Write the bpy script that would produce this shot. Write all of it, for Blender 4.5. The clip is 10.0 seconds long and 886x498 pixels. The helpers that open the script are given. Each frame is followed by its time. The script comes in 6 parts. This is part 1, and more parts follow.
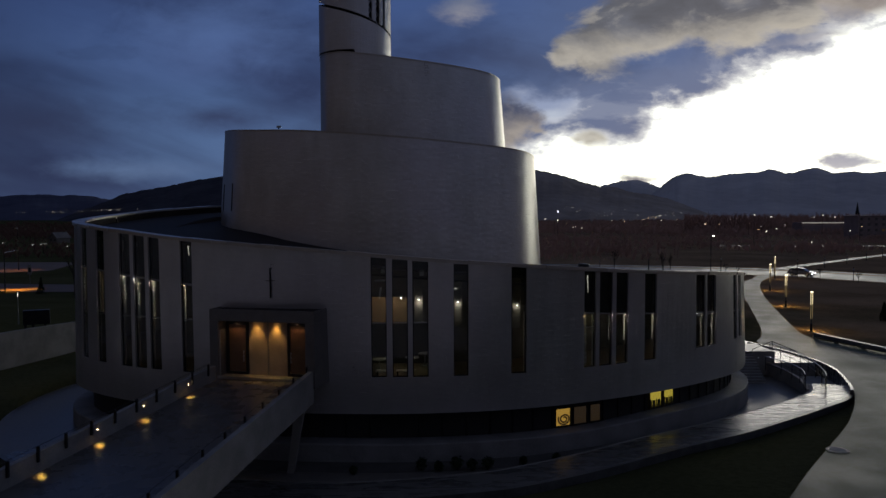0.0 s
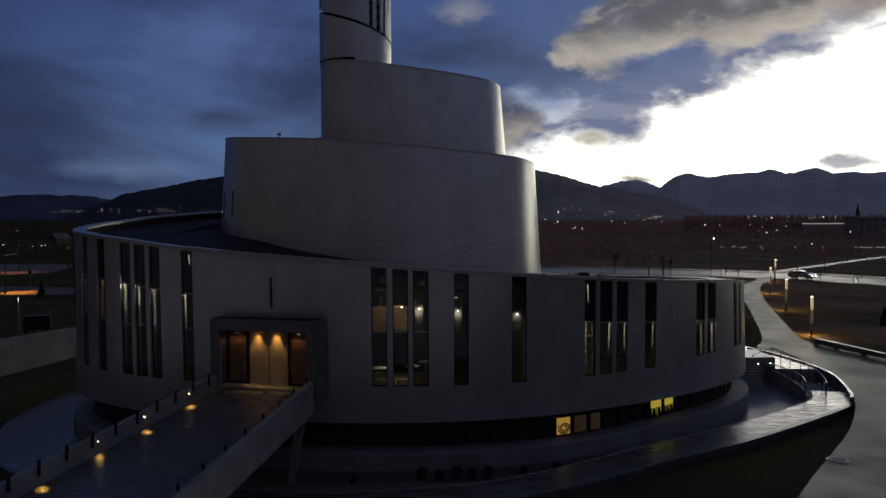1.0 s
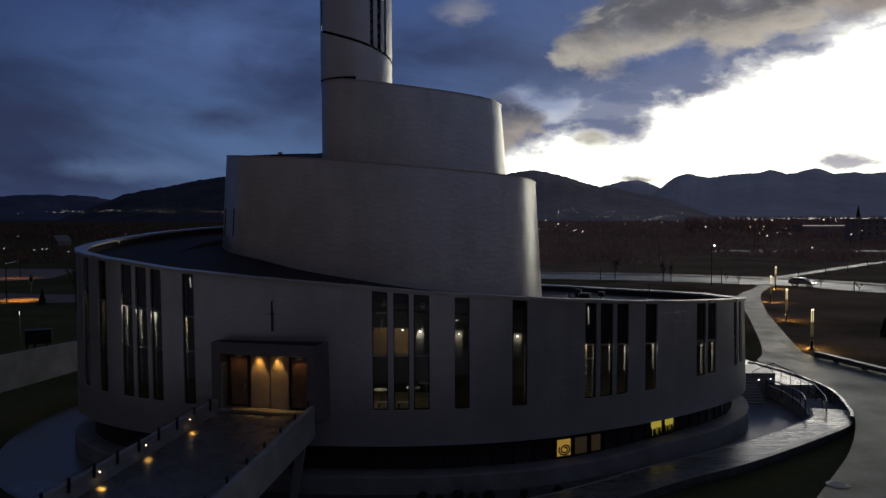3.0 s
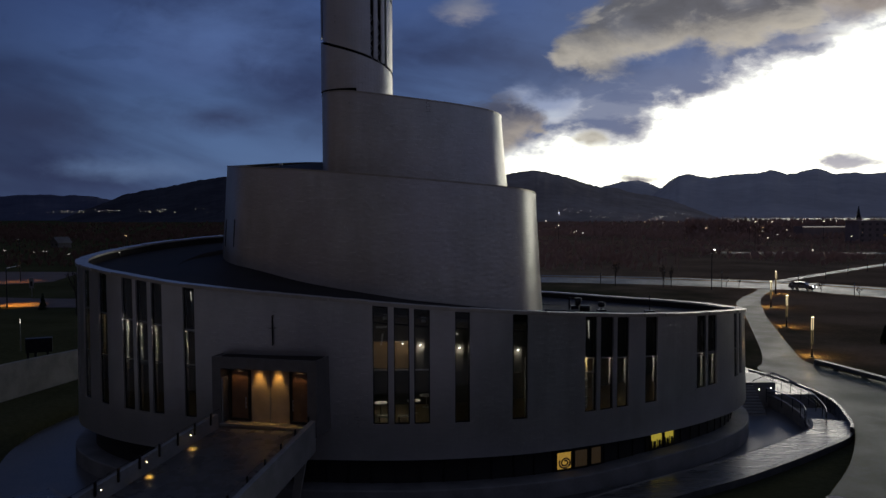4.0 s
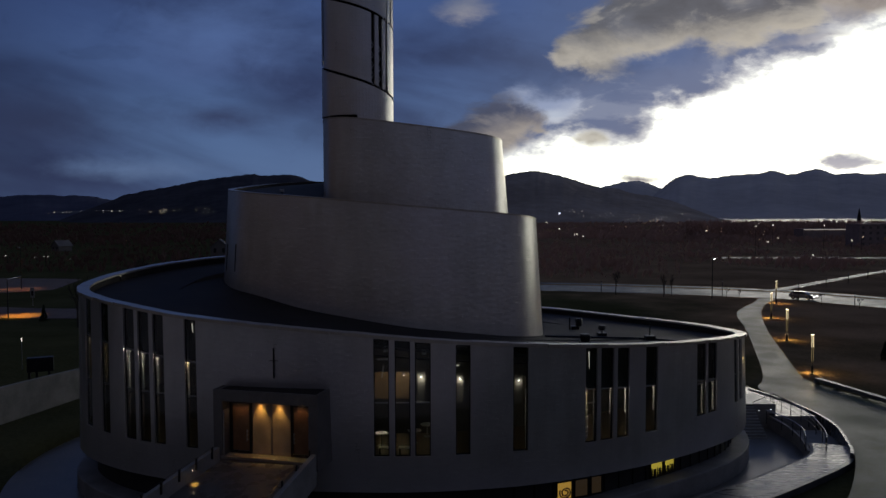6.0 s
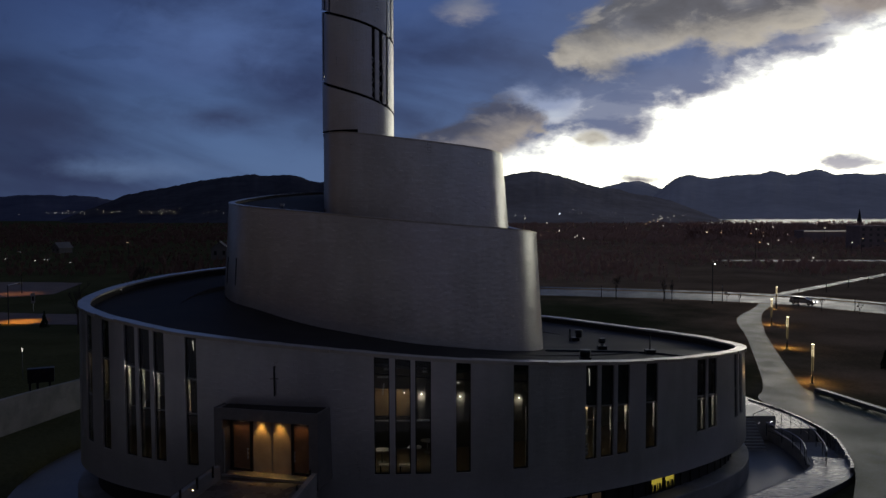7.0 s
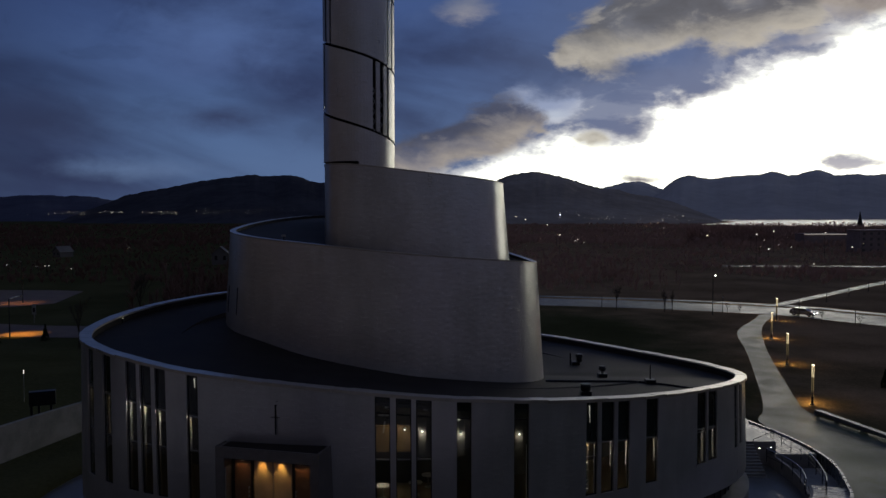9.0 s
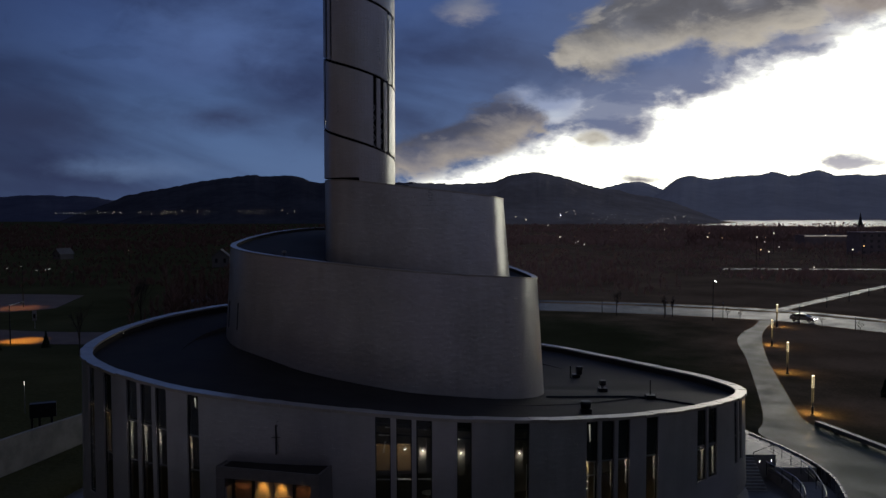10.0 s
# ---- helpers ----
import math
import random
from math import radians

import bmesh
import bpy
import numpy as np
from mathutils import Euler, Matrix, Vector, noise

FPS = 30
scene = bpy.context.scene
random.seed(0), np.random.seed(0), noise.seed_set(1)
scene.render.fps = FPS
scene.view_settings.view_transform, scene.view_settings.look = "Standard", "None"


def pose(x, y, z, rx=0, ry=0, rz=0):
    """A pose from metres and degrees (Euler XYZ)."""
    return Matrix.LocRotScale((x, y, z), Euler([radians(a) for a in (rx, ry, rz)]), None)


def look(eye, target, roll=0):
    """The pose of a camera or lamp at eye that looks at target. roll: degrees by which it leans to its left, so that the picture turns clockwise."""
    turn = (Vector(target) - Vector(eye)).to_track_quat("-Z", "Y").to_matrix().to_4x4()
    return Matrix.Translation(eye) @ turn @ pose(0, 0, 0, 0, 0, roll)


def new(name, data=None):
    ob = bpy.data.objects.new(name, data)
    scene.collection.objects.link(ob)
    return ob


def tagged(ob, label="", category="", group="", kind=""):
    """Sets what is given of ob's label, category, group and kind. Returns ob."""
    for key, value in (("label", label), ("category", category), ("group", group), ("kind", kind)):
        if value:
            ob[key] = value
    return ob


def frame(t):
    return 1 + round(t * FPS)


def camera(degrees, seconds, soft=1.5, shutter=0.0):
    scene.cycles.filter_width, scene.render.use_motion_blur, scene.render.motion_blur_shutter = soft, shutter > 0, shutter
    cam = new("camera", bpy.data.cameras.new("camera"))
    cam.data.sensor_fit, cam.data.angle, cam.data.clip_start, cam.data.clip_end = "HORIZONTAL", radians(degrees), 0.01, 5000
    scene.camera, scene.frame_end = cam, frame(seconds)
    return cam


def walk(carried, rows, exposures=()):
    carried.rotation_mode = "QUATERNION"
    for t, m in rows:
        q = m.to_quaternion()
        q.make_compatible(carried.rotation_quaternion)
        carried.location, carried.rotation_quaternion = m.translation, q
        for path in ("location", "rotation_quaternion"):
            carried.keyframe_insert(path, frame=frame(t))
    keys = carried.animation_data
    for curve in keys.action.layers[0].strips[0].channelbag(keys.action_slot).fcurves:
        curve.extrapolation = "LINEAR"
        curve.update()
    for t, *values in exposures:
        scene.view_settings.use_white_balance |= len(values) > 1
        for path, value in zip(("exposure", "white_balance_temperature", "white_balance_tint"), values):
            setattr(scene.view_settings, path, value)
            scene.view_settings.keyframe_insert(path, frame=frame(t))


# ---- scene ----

# ---- camera: a drone that climbs straight up in front of the church ----
cam = camera(60.0, 10.0)
PITCH = -2.684
CLIMB = [(0.0, 10.996), (0.5, 11.234), (1.0, 11.495), (1.5, 11.777), (2.0, 12.081), (2.5, 12.407), (3.0, 12.754), (3.5, 13.123),
         (4.0, 13.511), (4.5, 13.92), (5.0, 14.347), (5.5, 14.793), (6.0, 15.255), (6.5, 15.732), (7.0, 16.225), (7.5, 16.729),
         (8.0, 17.245), (8.5, 17.771), (9.0, 18.304), (9.5, 18.843), (10.0, 19.385)]
walk(cam, [(t, pose(0.06 - 0.0066 * t, 0.04 - 0.0074 * t, z, 90 + PITCH, 0, 0.025 + 0.0175 * t) @ pose(0, 0, 0, 0, 0, -0.211 + 0.0136 * t))
           for t, z in CLIMB], exposures=((0.0, 0.0), (10.0, 0.0)))


# ---- node helpers ----
class Graph:
    """Small wrapper to write node trees as expressions."""

    def __init__(self, tree):
        self.tree = tree
        tree.nodes.clear()

    def node(self, kind, inputs=()):
        n = self.tree.nodes.new(kind)
        for key, value in dict(inputs).items():
            self.set(n.inputs[key], value)
        return n

    def set(self, socket, value):
        if isinstance(value, bpy.types.NodeSocket):
            self.tree.links.new(value, socket)
        else:
            socket.default_value = value

    def m(self, op, a, b=0.0, c=0.0):
        n = self.tree.nodes.new("ShaderNodeMath")
        n.operation = op
        for i, v in enumerate((a, b, c)):
            self.set(n.inputs[i], v)
        return n.outputs[0]

    def ramp(self, x, lo, hi, smooth=True):
        n = self.tree.nodes.new("ShaderNodeMapRange")
        n.interpolation_type = "SMOOTHSTEP" if smooth else "LINEAR"
        self.set(n.inputs[0], x)
        n.inputs[1].default_value, n.inputs[2].default_value = lo, hi
        n.inputs[3].default_value, n.inputs[4].default_value = 0.0, 1.0
        return n.outputs[0]

    def mix(self, fac, a, b, blend="MIX"):
        n = self.tree.nodes.new("ShaderNodeMix")
        n.data_type, n.blend_type = "RGBA", blend
        self.set(n.inputs[0], fac)
        self.set(n.inputs[6], a if isinstance(a, bpy.types.NodeSocket) else (*a[:3], 1.0))
        self.set(n.inputs[7], b if isinstance(b, bpy.types.NodeSocket) else (*b[:3], 1.0))
        return n.outputs[2]

    def noise(self, vec, scale, detail=4.0, rough=0.55, distort=0.0):
        n = self.node("ShaderNodeTexNoise", {"Scale": scale, "Detail": detail, "Roughness": rough, "Distortion": distort})
        if vec is not None:
            self.set(n.inputs["Vector"], vec)
        return n.outputs["Fac"]

    def steps(self, x, stops):
        """A curve through (position 0..1, value) stops."""
        n = self.tree.nodes.new("ShaderNodeValToRGB")
        e = n.color_ramp.elements
        while len(e) < len(stops):
            e.new(0.5)
        for el, (p, v) in zip(e, stops):
            el.position = p
            el.color = (v, v, v, 1) if not isinstance(v, tuple) else (*v, 1)
        self.set(n.inputs[0], x)
        return n.outputs[0]


def srgb(r, g, b):
    return tuple((c / 255 / 12.92 if c / 255 <= 0.04045 else ((c / 255 + 0.055) / 1.055) ** 2.4) for c in (r, g, b))


# ---- sky: dusk cloud cover with a bright break low over the fjord ----
world = bpy.data.worlds.new("world")
scene.world = world
world.use_nodes = True
g = Graph(world.node_tree)
SUN_AZ, SUN_EL = 24.0, 5.0  # degrees to the right of ahead, and up
direction = g.node("ShaderNodeTexCoord").outputs["Generated"]
sep = g.node("ShaderNodeSeparateXYZ", {0: direction}).outputs
ahead = g.m("MAXIMUM", sep[1], 0.08)
U = g.m("DIVIDE", sep[0], ahead)
V = g.m("DIVIDE", sep[2], ahead)
flat = g.node("ShaderNodeCombineXYZ", {0: U, 1: g.m("MULTIPLY", V, 1.9), 2: 0.37}).outputs[0]
long = g.node("ShaderNodeCombineXYZ", {0: U, 1: g.m("ADD", g.m("MULTIPLY", V, 3.4), g.m("MULTIPLY", U, 0.9)), 2: 1.7}).outputs[0]
n_big = g.m("SUBTRACT", g.noise(flat, 5.0, 7.0, 0.6), 0.5)
n_fine = g.m("SUBTRACT", g.noise(flat, 17.0, 6.0, 0.62), 0.5)
n_band = g.m("SUBTRACT", g.noise(long, 2.4, 5.0, 0.5, 0.3), 0.5)
flat_lit = g.node("ShaderNodeCombineXYZ", {0: g.m("ADD", U, 0.012), 1: g.m("SUBTRACT", g.m("MULTIPLY", V, 1.9), 0.03), 2: 0.37}).outputs[0]
n_puff = g.m("SUBTRACT", g.noise(flat, 9.0, 8.0, 0.58, 0.5), 0.5)
relief = g.m("SUBTRACT", g.noise(flat_lit, 9.0, 8.0, 0.58, 0.5), g.m("ADD", n_puff, 0.5))
rough = g.m("ADD", g.m("MULTIPLY", n_big, 0.7), g.m("ADD", g.m("MULTIPLY", n_puff, 0.55), g.m("MULTIPLY", n_fine, 0.25)))
# blue overcast, lighter low on the left and towards the break
blue = g.mix(g.ramp(V, 0.0, 0.30), srgb(80, 106, 147), srgb(58, 80, 129))
blue = g.mix(g.ramp(n_band, -0.14, 0.24), blue, srgb(36, 48, 84))
blue = g.mix(g.m("MULTIPLY", g.ramp(n_big, 0.0, 0.3), 0.5), blue, srgb(74, 96, 142))
blue = g.mix(g.m("MULTIPLY", g.ramp(U, -0.05, 0.25), 0.35), blue, srgb(96, 117, 156))
blue = g.mix(g.m("MULTIPLY", g.ramp(U, -0.30, -0.75), 0.7), blue, srgb(30, 38, 66))
blue = g.mix(g.m("MULTIPLY", g.ramp(relief, 0.02, 0.16), 0.14), blue, srgb(30, 40, 70))
def curve(stops):
    """A height over the bearing U, through (bearing, height) stops."""
    return g.m("MULTIPLY", g.steps(g.m("DIVIDE", g.m("ADD", U, 0.2), 1.0), [(u + 0.2, max(0.0, v + 0.06) / 0.46) for u, v in stops]), 0.46)


def heap(under, low, high, top, base, soft=0.016, fray=0.05, rim=0.05, form=0.25):
    """A heaped cloud between two edge curves: dark above, lit along its foot."""
    foot = g.m("SUBTRACT", g.m("ADD", V, 0.06), curve(low))
    head = g.m("SUBTRACT", curve(high), g.m("ADD", V, 0.06))
    wisp = g.m("MULTIPLY", billow, fray)
    beyond = g.m("MAXIMUM", g.m("MAXIMUM", g.m("SUBTRACT", low[0][0], U), g.m("SUBTRACT", U, low[-1][0])), 0.0)
    mask = g.ramp(g.m("SUBTRACT", g.m("ADD", g.m("MINIMUM", foot, head), wisp), g.m("MULTIPLY", beyond, 3.0)), 0.0, soft)
    shade = g.ramp(g.m("ADD", foot, g.m("ADD", g.m("MULTIPLY", n_puff, 0.07), g.m("MULTIPLY", n_fine, 0.04))), 0.0, rim)
    tone = g.mix(shade, base, top)
    tone = g.mix(g.m("MULTIPLY", g.ramp(g.m("ADD", n_puff, g.m("MULTIPLY", lobes, 0.4)), 0.0, 0.22), form), tone, tuple(min(1.0, c * 1.9) for c in top))
    tone = g.mix(g.m("MULTIPLY", g.ramp(relief, 0.0, 0.16), form), tone, tuple(c * 0.6 for c in top))
    tone = g.mix(g.m("MULTIPLY", g.ramp(relief, 0.0, -0.16), form), tone, tuple(c * 1.1 for c in base))
    return g.mix(mask, under, tone)


def cloud(under, cu, cv, ru, rv, top, base, soft=0.35, fray=1.6, form=0.4):
    """A small oval cloud: dark above, pale along its lower edge."""
    du = g.m("DIVIDE", g.m("SUBTRACT", U, cu), ru)
    dv = g.m("DIVIDE", g.m("SUBTRACT", V, cv), rv)
    r = g.m("SQRT", g.m("ADD", g.m("MULTIPLY", du, du), g.m("MULTIPLY", dv, dv)))
    mask = g.ramp(g.m("ADD", g.m("SUBTRACT", 1.0, r), g.m("MULTIPLY", rough, fray)), 0.0, soft)
    shade = g.ramp(g.m("ADD", dv, g.m("ADD", n_fine, g.m("MULTIPLY", n_puff, 0.8))), -0.75, 0.15)
    tone = g.mix(shade, base, top)
    tone = g.mix(g.m("MULTIPLY", g.ramp(relief, 0.0, 0.16), form), tone, tuple(c * 0.6 for c in top))
    return g.mix(mask, under, tone)


# the break: its upper edge rises to the right
cells = g.node("ShaderNodeTexVoronoi", {"Vector": g.node("ShaderNodeVectorMath", {0: flat, 1: g.node("ShaderNodeCombineXYZ", {0: g.m("MULTIPLY", n_fine, 0.06), 1: g.m("MULTIPLY", n_puff, 0.08), 2: 0.0}).outputs[0]}).outputs[0], "Scale": 15.0})
cells.feature = "SMOOTH_F1"
lobes = g.m("SUBTRACT", 0.58, cells.outputs["Distance"])
billow = g.m("ADD", g.m("ADD", g.m("MULTIPLY", n_puff, 0.7), g.m("MULTIPLY", lobes, 0.5)), g.m("ADD", g.m("MULTIPLY", n_big, 0.35), g.m("MULTIPLY", n_fine, 0.5)))
gap = g.m("SUBTRACT", curve([(-0.180, -0.060), (-0.130, -0.040), (-0.074, 0.010), (-0.022, 0.036), (0.044, 0.055), (0.103, 0.073), (0.144, 0.090), (0.169, 0.093), (0.221, 0.089), (0.247, 0.095), (0.265, 0.112), (0.274, 0.126), (0.302, 0.132), (0.328, 0.139), (0.353, 0.151), (0.376, 0.169), (0.412, 0.190), (0.450, 0.202), (0.486, 0.219), (0.508, 0.232), (0.538, 0.242), (0.573, 0.250), (0.670, 0.263)]), g.m("ADD", V, 0.06))
gap = g.m("ADD", gap, g.m("MULTIPLY", billow, 0.085))
feather = g.m("ADD", gap, g.m("ADD", g.m("MULTIPLY", n_fine, 0.05), g.m("MULTIPLY", n_puff, 0.02)))
glow = g.ramp(feather, -0.008, 0.034)
bank = g.m("MULTIPLY", g.ramp(gap, -0.10, -0.03), g.ramp(U, 0.02, 0.17))
col = cloud(blue, -0.29, 0.230, 0.24, 0.10, srgb(74, 96, 143), srgb(72, 92, 138), 1.2, 1.4, 0.0)
col = cloud(col, -0.53, 0.120, 0.16, 0.055, srgb(40, 50, 82), srgb(46, 58, 92), 1.2, 1.6, 0.0)
col = cloud(col, -0.29, 0.125, 0.14, 0.030, srgb(44, 54, 88), srgb(52, 66, 104), 1.2, 2.0, 0.0)
col = cloud(col, -0.41, 0.058, 0.16, 0.020, srgb(84, 106, 144), srgb(90, 112, 148), 1.3, 2.2, 0.0)
col = g.mix(g.m("MULTIPLY", bank, 0.85), col, srgb(96, 111, 145))
col = g.mix(g.m("MULTIPLY", g.ramp(relief, 0.0, -0.14), g.m("MULTIPLY", bank, 0.5)), col, srgb(140, 149, 172))
col = g.mix(g.m("MULTIPLY", g.ramp(n_fine, 0.0, 0.16), g.m("MULTIPLY", bank, 0.4)), col, srgb(78, 92, 128))
col = g.mix(g.m("MULTIPLY", g.ramp(g.m("ADD", gap, g.m("MULTIPLY", n_fine, 0.03)), -0.026, 0.002), 0.8), col, srgb(196, 196, 198))
bright = g.node("ShaderNodeCombineColor", {0: 2.16, 1: 2.2, 2: 1.86}).outputs[0]
col = g.mix(g.ramp(feather, -0.022, 0.008), col, srgb(208, 211, 217))
col = g.mix(glow, col, bright)
col = heap(col, [(0.401, 0.215), (0.427, 0.194), (0.464, 0.194), (0.482, 0.204), (0.493, 0.214), (0.508, 0.219), (0.523, 0.219), (0.538, 0.248)], [(0.401, 0.200), (0.427, 0.232), (0.464, 0.244), (0.508, 0.242), (0.529, 0.235), (0.538, 0.215)], srgb(106, 116, 142), srgb(172, 170, 176), 0.03, 0.07, 0.04)
col = heap(col, [(0.376, 0.270), (0.398, 0.232), (0.427, 0.241), (0.457, 0.248), (0.486, 0.245), (0.515, 0.235), (0.534, 0.233), (0.552, 0.242), (0.573, 0.248), (0.633, 0.263)], [(0.376, 0.233), (0.398, 0.263), (0.412, 0.307), (0.633, 0.329)], srgb(136, 129, 128), srgb(182, 174, 166), 0.03, 0.05, 0.04)
col = heap(col, [(0.122, 0.215), (0.136, 0.191), (0.146, 0.175), (0.162, 0.179), (0.199, 0.185), (0.228, 0.189), (0.272, 0.191), (0.317, 0.200), (0.368, 0.206), (0.412, 0.213), (0.442, 0.220), (0.471, 0.232), (0.508, 0.256)], [(0.122, 0.197), (0.131, 0.200), (0.141, 0.219), (0.158, 0.241), (0.184, 0.258), (0.206, 0.272), (0.228, 0.292), (0.302, 0.329), (0.449, 0.329), (0.479, 0.278), (0.508, 0.237)], srgb(88, 91, 101), srgb(182, 176, 166), 0.024, 0.085, 0.055, 0.34)
col = heap(col, [(0.059, 0.138), (0.096, 0.124), (0.125, 0.117), (0.155, 0.120), (0.173, 0.145)], [(0.059, 0.127), (0.088, 0.145), (0.118, 0.154), (0.155, 0.151), (0.173, 0.130)], srgb(128, 140, 168), srgb(172, 178, 192), 0.05, 0.16, 0.03)
col = cloud(col, 0.140, 0.126, 0.020, 0.007, srgb(176, 186, 204), srgb(196, 202, 212), 1.6, 6.0, 0.0)
col = heap(col, [(-0.110, 0.045), (-0.037, 0.048), (0.007, 0.052), (0.044, 0.063), (0.074, 0.074), (0.103, 0.085), (0.125, 0.094), (0.144, 0.112)], [(-0.110, 0.075), (-0.074, 0.088), (-0.044, 0.104), (-0.015, 0.114), (0.007, 0.127), (0.029, 0.138), (0.066, 0.144), (0.085, 0.144), (0.103, 0.135), (0.118, 0.124), (0.131, 0.112), (0.144, 0.094)], srgb(62, 70, 94), srgb(160, 153, 148), 0.018, 0.08, 0.055, 0.3)
col = cloud(col, 0.030, 0.268, 0.038, 0.026, srgb(104, 112, 136), srgb(160, 156, 158), 1.1, 3.6)
col = heap(col, [(0.160, 0.107), (0.172, 0.093), (0.190, 0.089), (0.212, 0.088), (0.226, 0.104)], [(0.160, 0.092), (0.176, 0.102), (0.190, 0.108), (0.205, 0.105), (0.216, 0.096), (0.226, 0.086)], srgb(118, 118, 120), srgb(200, 196, 184), 0.02, 0.09, 0.03, 0.35)
col = heap(col, [(0.462, 0.066), (0.50, 0.058), (0.54, 0.053), (0.60, 0.050), (0.70, 0.050)], [(0.462, 0.064), (0.49, 0.069), (0.52, 0.072), (0.545, 0.074), (0.575, 0.072), (0.60, 0.075), (0.70, 0.075)], srgb(134, 141, 158), srgb(176, 180, 188), 0.03, 0.11, 0.03, 0.3)
col = cloud(col, 0.252, 0.043, 0.060, 0.012, srgb(122, 126, 138), srgb(148, 148, 154), 0.8, 3.2)
# the rest of the sky, behind the viewer: even dusk cloud
low = g.mix(g.ramp(sep[0], -0.5, 0.9), srgb(52, 41, 34), srgb(66, 62, 69))
high = g.mix(g.ramp(sep[0], -0.7, 0.8), srgb(54, 56, 70), srgb(72, 80, 104))
dome = g.mix(g.ramp(sep[2], 0.0, 0.34), low, high)
front = g.m("MULTIPLY", g.ramp(sep[1], 0.08, 0.28), g.m("SUBTRACT", 1.0, g.ramp(g.m("ABSOLUTE", U), 1.6, 4.0)))
col = g.mix(front, dome, col)
nishita = g.node("ShaderNodeTexSky")
nishita.sky_type, nishita.sun_disc, nishita.sun_elevation, nishita.sun_rotation = "NISHITA", False, radians(SUN_EL), radians(SUN_AZ)
total = g.mix(0.002, col, nishita.outputs[0], "ADD")
g.node("ShaderNodeOutputWorld", {0: g.node("ShaderNodeBackground", {0: total, 1: 1.0}).outputs[0]})

sun_data = bpy.data.lights.new("sun", "SUN")
sun_data.energy, sun_data.angle, sun_data.color = 0.12, radians(12), (1.0, 0.93, 0.84)
sun = new("sun", sun_data)
sun.matrix_world = look((200 * math.sin(radians(SUN_AZ)), 200 * math.cos(radians(SUN_AZ)), 200 * math.tan(radians(SUN_EL + 3))), (0, 0, 0))


# ---- materials ----
def material(name, build):
    m = bpy.data.materials.new(name)
    m.use_nodes = True
    gg = Graph(m.node_tree)
    out = build(gg)
    gg.node("ShaderNodeOutputMaterial", {0: out})
    return m


def bump(gg, height, strength, distance):
    return gg.node("ShaderNodeBump", {"Height": height, "Strength": strength, "Distance": distance}).outputs[0]


def plain(name, c1, c2, rough=0.7, metal=0.0, scale=3.0, fine=40.0, relief=0.3, depth=0.01, spec=0.5, rvar=0.15):
    """Two-scale mottled surface in object metres."""

    def build(gg):
        pos = gg.node("ShaderNodeNewGeometry").outputs["Position"]
        a, b = gg.noise(pos, scale, 5.0), gg.noise(pos, fine, 4.0)
        f = gg.ramp(gg.m("ADD", gg.m("MULTIPLY", a, 0.65), gg.m("MULTIPLY", b, 0.35)), 0.3, 0.7)
        r = gg.m("ADD", rough - rvar / 2, gg.m("MULTIPLY", a, rvar))
        return gg.node("ShaderNodeBsdfPrincipled", {"Base Color": gg.mix(f, c1, c2), "Roughness": r, "Metallic": metal, "Specular IOR Level": spec,
                                                   "Normal": bump(gg, b, relief, depth)}).outputs[0]

    return material(name, build)


def glowing(name, colour, strength):
    return material(name, lambda gg: gg.node("ShaderNodeEmission", {"Color": (*colour, 1), "Strength": strength}).outputs[0])


